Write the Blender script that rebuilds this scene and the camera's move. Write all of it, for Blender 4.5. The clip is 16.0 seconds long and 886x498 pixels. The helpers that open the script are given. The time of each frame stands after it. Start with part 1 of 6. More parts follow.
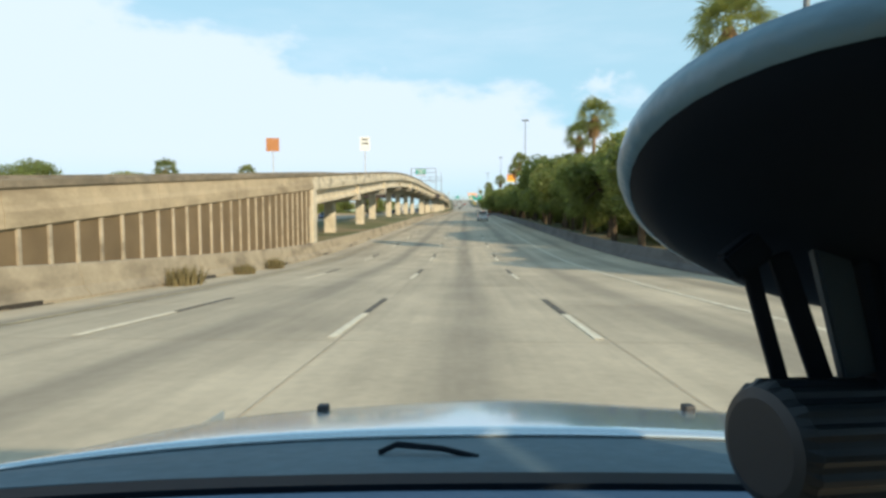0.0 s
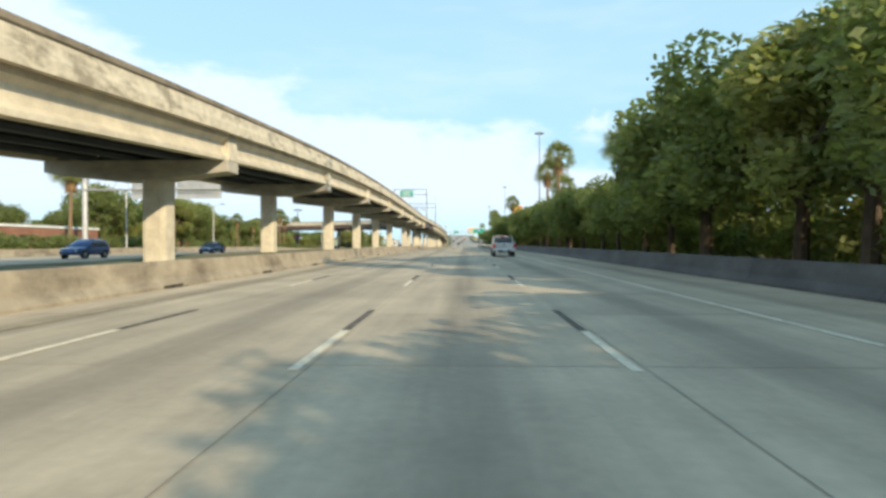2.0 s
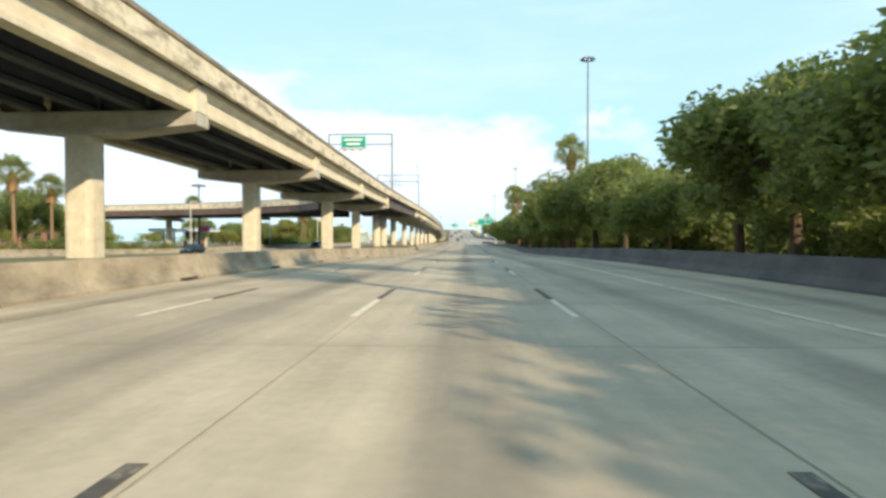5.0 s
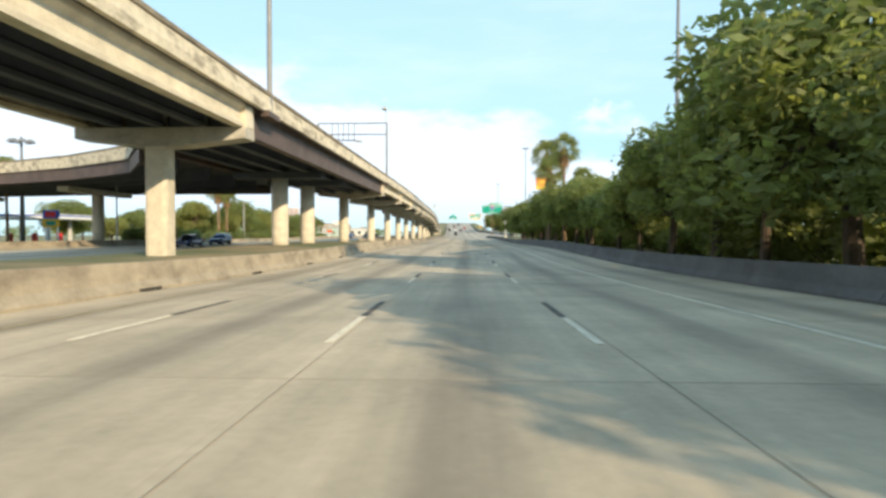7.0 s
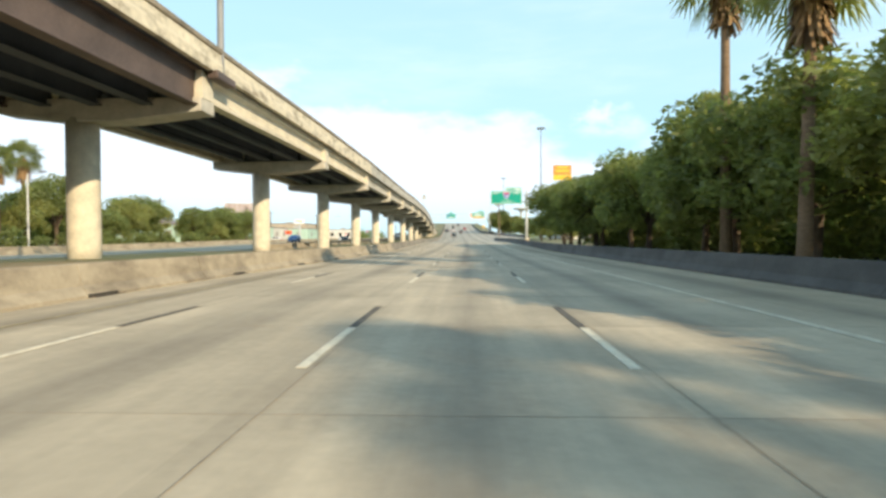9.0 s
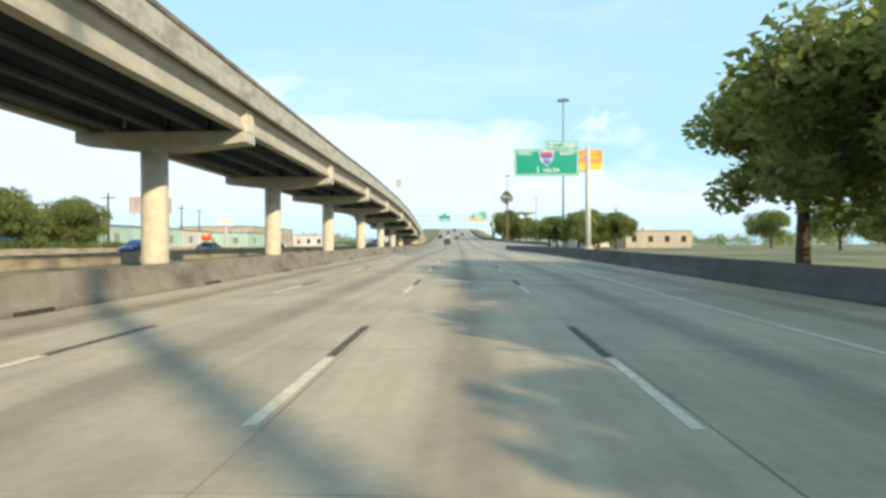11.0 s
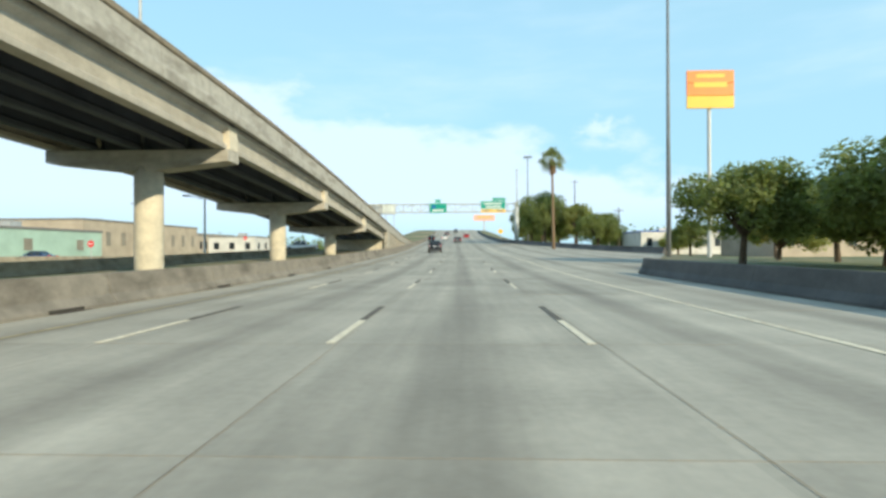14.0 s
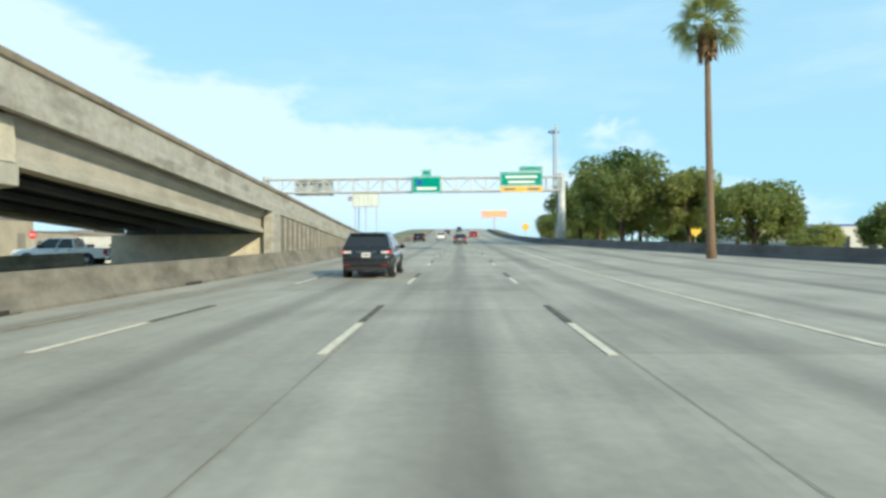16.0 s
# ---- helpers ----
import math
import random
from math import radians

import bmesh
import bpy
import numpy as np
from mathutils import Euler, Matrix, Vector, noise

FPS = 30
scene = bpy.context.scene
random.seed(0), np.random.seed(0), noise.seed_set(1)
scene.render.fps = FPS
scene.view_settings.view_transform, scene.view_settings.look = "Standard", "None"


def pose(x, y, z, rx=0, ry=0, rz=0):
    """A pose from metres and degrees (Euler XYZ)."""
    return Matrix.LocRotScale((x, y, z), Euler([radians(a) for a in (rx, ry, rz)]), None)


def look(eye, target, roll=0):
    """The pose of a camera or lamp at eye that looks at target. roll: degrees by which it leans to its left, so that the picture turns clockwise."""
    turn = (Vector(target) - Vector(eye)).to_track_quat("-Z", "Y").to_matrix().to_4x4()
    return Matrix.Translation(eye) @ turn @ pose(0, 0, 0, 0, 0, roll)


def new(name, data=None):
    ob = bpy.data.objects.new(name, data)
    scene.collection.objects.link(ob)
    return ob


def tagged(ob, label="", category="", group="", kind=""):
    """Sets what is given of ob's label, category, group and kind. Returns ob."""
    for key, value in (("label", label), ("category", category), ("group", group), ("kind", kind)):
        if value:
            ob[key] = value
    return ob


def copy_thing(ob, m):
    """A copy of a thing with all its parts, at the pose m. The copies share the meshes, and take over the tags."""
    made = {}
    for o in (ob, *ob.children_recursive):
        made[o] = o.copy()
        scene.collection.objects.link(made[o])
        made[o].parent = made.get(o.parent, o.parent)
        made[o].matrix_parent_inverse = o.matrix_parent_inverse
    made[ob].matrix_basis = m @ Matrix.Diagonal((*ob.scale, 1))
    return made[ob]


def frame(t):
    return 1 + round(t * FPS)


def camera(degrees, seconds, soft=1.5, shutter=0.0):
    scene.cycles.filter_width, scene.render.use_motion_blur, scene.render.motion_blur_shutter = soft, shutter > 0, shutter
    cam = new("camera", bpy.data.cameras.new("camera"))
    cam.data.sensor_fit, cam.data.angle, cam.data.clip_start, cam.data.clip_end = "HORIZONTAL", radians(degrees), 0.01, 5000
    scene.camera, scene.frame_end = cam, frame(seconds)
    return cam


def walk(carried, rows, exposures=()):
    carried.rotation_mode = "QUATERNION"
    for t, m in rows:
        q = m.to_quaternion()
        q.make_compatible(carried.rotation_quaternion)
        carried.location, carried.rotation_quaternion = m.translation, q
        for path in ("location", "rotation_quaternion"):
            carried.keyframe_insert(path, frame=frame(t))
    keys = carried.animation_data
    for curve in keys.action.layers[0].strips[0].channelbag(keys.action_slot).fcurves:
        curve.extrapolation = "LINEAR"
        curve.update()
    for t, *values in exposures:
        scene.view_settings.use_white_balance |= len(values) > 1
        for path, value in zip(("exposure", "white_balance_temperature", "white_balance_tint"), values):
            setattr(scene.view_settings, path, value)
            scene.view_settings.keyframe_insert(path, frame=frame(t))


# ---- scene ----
PATH = [  # seconds, x, y, z, pitch, roll, yaw
    (0.0, 0.22, 0.0, 2.75, -4.07, 0.02, 2.18),
    (0.5, 0.21, 15.25, 1.92, -3.58, -0.07, 2.2),
    (1.0, 0.19, 30.5, 1.27, -2.33, -0.02, 2.07),
    (1.5, 0.15, 45.75, 1.13, -0.86, -0.08, 1.86),
    (2.0, 0.11, 61.0, 1.19, -0.37, 0.14, 2.15),
    (2.5, 0.06, 76.25, 1.25, -0.36, -0.07, 2.07),
    (3.0, 0.02, 91.5, 1.34, -0.34, -0.03, 2.01),
    (3.5, -0.03, 106.75, 1.44, -0.35, -0.02, 2.29),
    (4.0, -0.06, 122.0, 1.52, -0.41, 0.13, 2.2),
    (6.5, -0.02, 198.25, 1.49, -1.33, 0.02, 2.16),
    (7.0, -0.06, 213.5, 1.27, -1.33, -0.04, 2.16),
    (7.5, -0.14, 228.75, 1.07, -1.32, -0.37, 2.21),
    (8.0, -0.2, 244.0, 0.96, -0.71, 0.33, 2.21),
    (8.5, -0.12, 259.25, 1.12, -1.12, 0.13, 2.25),
    (9.0, -0.04, 274.5, 1.3, -1.13, 0.22, 2.22),
    (11.5, 0.12, 350.75, 1.24, -0.29, 0.0, 1.86),
    (12.0, 0.16, 366.0, 1.36, -0.34, -0.23, 1.83),
    (12.5, 0.1, 381.25, 1.5, -0.06, -0.27, 1.89),
    (13.0, 0.01, 396.5, 1.61, -0.17, -0.11, 2.12),
    (13.5, -0.03, 411.75, 1.64, -0.27, 0.1, 2.05),
    (14.0, -0.08, 427.0, 1.64, 0.13, 0.23, 2.41),
    (14.5, -0.17, 442.25, 1.66, 0.12, 0.12, 2.57),
    (15.0, -0.32, 457.5, 1.74, 0.33, 0.17, 2.82),
    (15.5, -0.53, 472.75, 1.97, 0.26, -0.24, 2.85),
    (16.0, -0.77, 488.0, 2.26, 0.36, 0.26, 2.9),
]

cam = camera(74.6, 16.0, soft=3.0)
walk(cam, [(t, pose(x, y, z, 90 + pitch, roll, yaw)) for t, x, y, z, pitch, roll, yaw in PATH],
     exposures=[(0, 0.02, 5750, 7), (1.5, 0.11, 5650, 8), (3.5, 0.36, 5800, 8), (7, 0.36, 5850, 10), (9, 0.36, 5850, 9), (11, 0.24, 5700, 7), (12, 0.1, 5500, 4), (13.5, 0.12, 5470, 3), (16, 0.08, 5300, 1.5)])

# ---------------------------------------------------------------- world and sun
SUN_EL, SUN_AZ = radians(21.5), radians(142)  # azimuth from +y, turning to +x


def world_sky():
    w = bpy.data.worlds.new("sky")
    scene.world = w
    w.use_nodes = True
    nt = w.node_tree
    nt.nodes.clear()
    N, L = nt.nodes.new, nt.links.new
    out, bg = N("ShaderNodeOutputWorld"), N("ShaderNodeBackground")
    sky = N("ShaderNodeTexSky")
    sky.sky_type = "NISHITA"
    sky.sun_disc = False
    sky.sun_elevation, sky.sun_rotation = SUN_EL, SUN_AZ
    sky.air_density, sky.dust_density, sky.ozone_density = 1.0, 0.6, 1.5
    co = N("ShaderNodeTexCoord")
    sep = N("ShaderNodeSeparateXYZ")
    L(co.outputs["Generated"], sep.inputs[0])

    def cloud(scale, stretch, low, high, lo_z, hi_z, seed):
        m = N("ShaderNodeMapping")
        m.inputs["Scale"].default_value = stretch
        m.inputs["Location"].default_value = (seed, seed * 0.7, 0)
        L(co.outputs["Generated"], m.inputs[0])
        n = N("ShaderNodeTexNoise")
        n.inputs["Scale"].default_value = scale
        n.inputs["Detail"].default_value = 7
        n.inputs["Roughness"].default_value = 0.58
        L(m.outputs[0], n.inputs["Vector"])
        r = N("ShaderNodeMapRange")
        r.interpolation_type = "SMOOTHSTEP"
        r.inputs[1].default_value, r.inputs[2].default_value = low, high
        L(n.outputs[0], r.inputs[0])
        up = N("ShaderNodeMapRange")
        up.interpolation_type = "SMOOTHSTEP"
        up.inputs[1].default_value, up.inputs[2].default_value = lo_z, lo_z + 0.06
        L(sep.outputs[2], up.inputs[0])
        dn = N("ShaderNodeMapRange")
        dn.interpolation_type = "SMOOTHSTEP"
        dn.inputs[1].default_value, dn.inputs[2].default_value = hi_z, hi_z * 0.55
        L(sep.outputs[2], dn.inputs[0])
        a, b = N("ShaderNodeMath"), N("ShaderNodeMath")
        a.operation = b.operation = "MULTIPLY"
        L(r.outputs[0], a.inputs[0])
        L(up.outputs[0], a.inputs[1])
        L(a.outputs[0], b.inputs[0])
        L(dn.outputs[0], b.inputs[1])
        return b.outputs[0]

    def slanted_bank():
        """A low white bank whose ragged top falls from the left of the road to its right."""
        m = N("ShaderNodeMapping")
        m.inputs["Scale"].default_value = (1, 1, 2.2)
        L(co.outputs["Generated"], m.inputs[0])
        n = N("ShaderNodeTexNoise")
        n.inputs["Scale"].default_value, n.inputs["Detail"].default_value, n.inputs["Roughness"].default_value = 5.0, 8, 0.56
        L(m.outputs[0], n.inputs["Vector"])
        top = N("ShaderNodeMath")
        top.operation = "MULTIPLY_ADD"
        top.inputs[1].default_value, top.inputs[2].default_value = -0.24, 0.075
        L(sep.outputs[0], top.inputs[0])
        rag = N("ShaderNodeMath")
        rag.operation = "MULTIPLY_ADD"
        rag.inputs[1].default_value = 0.30
        L(n.outputs[0], rag.inputs[0])
        L(top.outputs[0], rag.inputs[2])
        under = N("ShaderNodeMath")
        under.operation = "SUBTRACT"
        L(rag.outputs[0], under.inputs[0])
        L(sep.outputs[2], under.inputs[1])
        r = N("ShaderNodeMapRange")
        r.interpolation_type = "SMOOTHSTEP"
        r.inputs[1].default_value, r.inputs[2].default_value = 0.0, 0.06
        L(under.outputs[0], r.inputs[0])
        low = N("ShaderNodeMapRange")
        low.interpolation_type = "SMOOTHSTEP"
        low.inputs[1].default_value, low.inputs[2].default_value = -0.02, 0.09
        L(sep.outputs[2], low.inputs[0])
        both = N("ShaderNodeMath")
        both.operation = "MULTIPLY"
        L(r.outputs[0], both.inputs[0])
        L(low.outputs[0], both.inputs[1])
        return both.outputs[0]

    def puff(az, el, wide, high):
        """A single small cumulus in one direction."""
        d = (math.sin(radians(az)) * math.cos(radians(el)), math.cos(radians(az)) * math.cos(radians(el)), math.sin(radians(el)))
        sub, mul, ln = N("ShaderNodeVectorMath"), N("ShaderNodeVectorMath"), N("ShaderNodeVectorMath")
        sub.operation, mul.operation, ln.operation = "SUBTRACT", "MULTIPLY", "LENGTH"
        sub.inputs[1].default_value = d
        mul.inputs[1].default_value = (1 / radians(wide), 0.0, 1 / radians(high))
        wob = N("ShaderNodeTexNoise")
        wob.inputs["Scale"].default_value, wob.inputs["Detail"].default_value = 55, 5
        L(co.outputs["Generated"], wob.inputs["Vector"])
        L(co.outputs["Generated"], sub.inputs[0])
        L(sub.outputs[0], mul.inputs[0])
        L(mul.outputs[0], ln.inputs[0])
        ad = N("ShaderNodeMath")
        ad.operation = "MULTIPLY_ADD"
        ad.inputs[1].default_value = 2.6
        L(wob.outputs[0], ad.inputs[0])
        L(ln.outputs["Value"], ad.inputs[2])
        r = N("ShaderNodeMapRange")
        r.interpolation_type = "SMOOTHSTEP"
        r.inputs[1].default_value, r.inputs[2].default_value = 2.3, 1.1
        L(ad.outputs[0], r.inputs[0])
        return r.outputs[0]

    def top_of(a, b):
        m = N("ShaderNodeMath")
        m.operation = "MAXIMUM"
        L(a, m.inputs[0])
        L(b, m.inputs[1])
        return m.outputs[0]

    def times(a, k):
        m = N("ShaderNodeMath")
        m.operation = "MULTIPLY"
        L(a, m.inputs[0])
        m.inputs[1].default_value = k
        return m.outputs[0]

    warm = N("ShaderNodeMix")
    warm.data_type, warm.blend_type = "RGBA", "MULTIPLY"
    warm.inputs[0].default_value = 1.0
    warm.inputs[7].default_value = (0.88, 1.12, 1.18, 1)
    L(sky.outputs[0], warm.inputs[6])
    mix = N("ShaderNodeMix")
    mix.data_type = "RGBA"
    haze = N("ShaderNodeMix")
    haze.data_type = "RGBA"
    thin = N("ShaderNodeMapRange")
    thin.interpolation_type = "SMOOTHSTEP"
    thin.inputs[1].default_value, thin.inputs[2].default_value = 0.25, 0.85
    thin.inputs[3].default_value, thin.inputs[4].default_value = 0.80, 0.42
    L(sep.outputs[2], thin.inputs[0])
    L(thin.outputs[0], haze.inputs[0])
    haze.inputs[7].default_value = (4.95, 6.8, 7.05, 1)
    L(warm.outputs[2], haze.inputs[6])
    L(haze.outputs[2], mix.inputs[6])
    mix.inputs[7].default_value = (7.5, 7.88, 8.02, 1)
    streaks = times(cloud(1.7, (1, 1, 5.0), 0.46, 0.82, 0.10, 0.85, 3.1), 0.55)
    bank = times(slanted_bank(), 0.93)
    cover = top_of(streaks, bank)
    for az, el, wide, high in ((-7.2, 8.6, 2.6, 1.5), (5.6, 9.6, 2.2, 1.2), (13.0, 11.4, 2.6, 1.3)):
        cover = top_of(cover, times(puff(az, el, wide, high), 0.8))
    L(cover, mix.inputs[0])
    L(mix.outputs[2], bg.inputs[0])
    bg.inputs[1].default_value = 0.119
    L(bg.outputs[0], out.inputs[0])


world_sky()
sun_data = bpy.data.lights.new("sun", "SUN")
sun_data.energy, sun_data.angle, sun_data.color = 5.0, radians(0.6), (1.0, 0.76, 0.46)
sun = new("sun", sun_data)
to_sun = Vector((math.sin(SUN_AZ) * math.cos(SUN_EL), math.cos(SUN_AZ) * math.cos(SUN_EL), math.sin(SUN_EL)))
sun.matrix_world = look((60, -60, 80), Vector((60, -60, 80)) - to_sun)


# ---------------------------------------------------------------- materials
def mat(name, color, rough=0.8, metal=0.0, var=0.25, scale=1.0, fine=12.0, bump=0.15, emit=0.0, stretch=(1, 1, 1), coat=0.0, per_piece=0.0):
    m = bpy.data.materials.new(name)
    m.use_nodes = True
    nt = m.node_tree
    N, L = nt.nodes.new, nt.links.new
    b = nt.nodes["Principled BSDF"]
    b.inputs["Roughness"].default_value = rough
    b.inputs["Metallic"].default_value = metal
    b.inputs["Coat Weight"].default_value = coat
    b.inputs["Coat Roughness"].default_value = 0.08
    co = N("ShaderNodeTexCoord")
    mp = N("ShaderNodeMapping")
    mp.inputs["Scale"].default_value = stretch
    L(co.outputs["Object"], mp.inputs[0])
    big, small = N("ShaderNodeTexNoise"), N("ShaderNodeTexNoise")
    big.inputs["Scale"].default_value, small.inputs["Scale"].default_value = scale, fine
    big.inputs["Detail"].default_value, small.inputs["Detail"].default_value = 4, 3
    L(mp.outputs[0], big.inputs["Vector"])
    L(mp.outputs[0], small.inputs["Vector"])
    add = N("ShaderNodeMath")
    add.operation = "MULTIPLY_ADD"
    add.inputs[1].default_value = 0.45
    L(small.outputs[0], add.inputs[0])
    L(big.outputs[0], add.inputs[2])
    val = add.outputs[0]
    if per_piece:
        oi = N("ShaderNodeObjectInfo")
        pp = N("ShaderNodeMath")
        pp.operation = "MULTIPLY_ADD"
        pp.inputs[1].default_value = per_piece
        L(oi.outputs["Random"], pp.inputs[0])
        L(val, pp.inputs[2])
        val = pp.outputs[0]
    ramp = N("ShaderNodeMapRange")
    ramp.inputs[1].default_value, ramp.inputs[2].default_value = 0.45, 1.0 + per_piece
    ramp.inputs[3].default_value, ramp.inputs[4].default_value = 1 - var, 1 + var * 0.7
    L(val, ramp.inputs[0])
    mul = N("ShaderNodeMix")
    mul.data_type, mul.blend_type = "RGBA", "MULTIPLY"
    mul.inputs[0].default_value = 1.0
    mul.inputs[6].default_value = (*color, 1)
    L(ramp.outputs[0], mul.inputs[7])
    L(mul.outputs[2], b.inputs["Base Color"])
    if bump:
        bp = N("ShaderNodeBump")
        bp.inputs["Strength"].default_value = bump
        bp.inputs["Distance"].default_value = 0.02
        L(small.outputs[0], bp.inputs["Height"])
        L(bp.outputs[0], b.inputs["Normal"])
    if emit:
        b.inputs["Emission Color"].default_value = (*color, 1)
        b.inputs["Emission Strength"].default_value = emit
    return m


def stained(name, color, stain, amount=0.6, scale=0.5, stretch=(1, 1, 1), lo=0.5, hi=0.68, rough=0.9, fine=9.0):
    """A surface with dark stains of their own shape over its grain."""
    m = mat(name, color, rough, var=0.22, scale=scale * 2.3, fine=fine, bump=0.25)
    nt = m.node_tree
    N, L = nt.nodes.new, nt.links.new
    b = nt.nodes["Principled BSDF"]
    base = b.inputs["Base Color"].links[0].from_socket
    co, mp, n, r = N("ShaderNodeTexCoord"), N("ShaderNodeMapping"), N("ShaderNodeTexNoise"), N("ShaderNodeMapRange")
    mp.inputs["Scale"].default_value = stretch
    n.inputs["Scale"].default_value, n.inputs["Detail"].default_value, n.inputs["Roughness"].default_value = scale, 6, 0.62
    r.inputs[1].default_value, r.inputs[2].default_value, r.inputs[4].default_value = lo, hi, amount
    L(co.outputs["Object"], mp.inputs[0])
    L(mp.outputs[0], n.inputs["Vector"])
    L(n.outputs[0], r.inputs[0])
    mx = N("ShaderNodeMix")
    mx.data_type = "RGBA"
    mx.inputs[7].default_value = (*stain, 1)
    L(r.outputs[0], mx.inputs[0])
    L(base, mx.inputs[6])
    L(mx.outputs[2], b.inputs["Base Color"])
    return m


CONCRETE = stained("weathered_concrete", (0.50, 0.435, 0.33), (0.16, 0.135, 0.10), 0.75, 0.55, (1, 0.45, 1.6), 0.50, 0.70)
PARAPET = stained("stained_parapet_concrete", (0.62, 0.55, 0.415), (0.22, 0.185, 0.135), 0.75, 1.1, (1, 0.5, 1.3), 0.50, 0.62)
RAMP_PARAPET = stained("dirty_ramp_parapet", (0.47, 0.385, 0.26), (0.20, 0.16, 0.105), 0.7, 0.5, (1, 0.3, 1.6), 0.46, 0.64)
# Parapet copy with the dull light under cloud put into its colour.
DIM_PARAPET = stained("overcast_grey_parapet_concrete", (0.42, 0.395, 0.34), (0.20, 0.18, 0.145), 0.65, 1.0, (1, 0.5, 1.3), 0.48, 0.64)
COPING = stained("dark_coping_concrete", (0.27, 0.225, 0.16), (0.10, 0.085, 0.062), 0.8, 0.9, (1, 0.5, 1), 0.45, 0.66)
BARRIER = stained("barrier_concrete", (0.37, 0.315, 0.225), (0.13, 0.105, 0.075), 0.85, 0.7, (1, 0.6, 1.5), 0.48, 0.7)
# Dirty concrete, with the dimmer light of the later stretch added to its colour.
DIM_DIRTY_BARRIER = stained("dimmed_dirty_barrier_concrete", (0.24, 0.212, 0.168), (0.10, 0.085, 0.065), 0.85, 0.7, (1, 0.6, 1.5), 0.46, 0.66)
# Darkened concrete: the shade on the barrier's road-side face is in the colour.
SHADE_DARK_BARRIER = stained("shade_dark_barrier_concrete", (0.12, 0.115, 0.11), (0.05, 0.048, 0.046), 0.8, 0.5, (1, 0.6, 1.5), 0.45, 0.7)
# Weathered concrete, greyed so the colour carries the deck's shade on the caps.
CAP_CONCRETE = stained("shade_toned_weathered_cap_concrete", (0.48, 0.445, 0.37), (0.19, 0.175, 0.15), 0.7, 0.6, (0.5, 1, 1.6), 0.48, 0.70)
COLUMN = stained("column_concrete", (0.62, 0.56, 0.435), (0.28, 0.24, 0.18), 0.45, 0.7, (1, 1, 0.4), 0.55, 0.75)
GIRDER = stained("girder_concrete", (0.65, 0.58, 0.445), (0.30, 0.255, 0.19), 0.5, 0.4, (1, 0.3, 2), 0.54, 0.74)
# Greyer girder copy; its colour stands in for the hidden sun.
DIM_GIRDER = stained("overcast_grey_girder_concrete", (0.46, 0.425, 0.355), (0.24, 0.21, 0.165), 0.55, 0.4, (1, 0.3, 2), 0.52, 0.72)
PANEL = mat("brown_aggregate_panel", (0.19, 0.138, 0.078), 0.95, var=0.3, scale=0.8, fine=26, bump=0.6, per_piece=0.2)
GREY_PANEL = mat("grey_aggregate_panel", (0.24, 0.215, 0.175), 0.95, var=0.3, scale=0.8, fine=26, bump=0.6, per_piece=0.2)
GROUND = stained("dry_ground", (0.33, 0.26, 0.15), (0.11, 0.14, 0.045), 0.85, 0.06, (1, 1, 1), 0.40, 0.54)
WHITE_LINE = stained("worn_white_paint", (0.80, 0.72, 0.55), (0.45, 0.375, 0.27), 0.75, 2.6, (1.6, 0.9, 1), 0.50, 0.66, rough=0.75, fine=22)
BLACK_LINE = mat("black_contrast_paint", (0.115, 0.10, 0.082), 0.8, var=0.35, scale=2.5, fine=18)
WORN_BLACK = stained("worn_black_paint", (0.105, 0.092, 0.075), (0.36, 0.305, 0.225), 0.85, 3.5, (1.2, 0.7, 1), 0.52, 0.66, rough=0.85, fine=20)
STEEL = mat("galvanised_steel", (0.50, 0.50, 0.49), 0.5, 0.35, var=0.2, scale=3, fine=20, bump=0.05)
PALE_STEEL = mat("pale_painted_steel", (0.56, 0.57, 0.54), 0.55, 0.1, var=0.2, scale=1.5, fine=14, bump=0.05)
SIGN_GREEN = mat("green_sign_sheet", (0.0, 0.27, 0.19), 0.45, var=0.08, scale=0.7, bump=0)
SIGN_WHITE = mat("white_sign_sheet", (0.80, 0.80, 0.78), 0.45, var=0.08, scale=0.7, bump=0)
SIGN_YELLOW = mat("yellow_sign_sheet", (0.80, 0.48, 0.02), 0.45, var=0.08, scale=0.7, bump=0)
SIGN_BLUE = mat("blue_sign_sheet", (0.02, 0.08, 0.38), 0.45, var=0.08, scale=0.7, bump=0)
SIGN_RED = mat("red_sign_sheet", (0.62, 0.03, 0.03), 0.45, var=0.08, scale=0.7, bump=0)
SIGN_ORANGE = mat("orange_sign_sheet", (0.80, 0.24, 0.03), 0.5, var=0.1, scale=0.7, bump=0)
SIGN_BACK = mat("sign_back_aluminium", (0.50, 0.50, 0.48), 0.5, 0.4, var=0.15, scale=1, bump=0)
BARK = mat("bark", (0.10, 0.075, 0.05), 0.95, var=0.4, scale=3, fine=20, bump=0.6)
PALM_BARK = mat("palm_bark", (0.22, 0.15, 0.09), 0.95, var=0.4, scale=4, fine=18, bump=0.6, stretch=(1, 1, 4))
OAK_LEAF = mat("oak_leaves", (0.225, 0.262, 0.095), 0.6, var=0.55, scale=0.9, fine=6, bump=0)
BRIGHT_LEAF = mat("light_leaves", (0.31, 0.33, 0.12), 0.6, var=0.5, scale=0.9, fine=6, bump=0)
PALM_LEAF = mat("palm_fronds", (0.24, 0.26, 0.10), 0.55, var=0.4, scale=1.5, fine=8, bump=0)
DRY_LEAF = mat("dry_palm_skirt", (0.30, 0.19, 0.09), 0.8, var=0.4, scale=2, fine=10, bump=0.2)
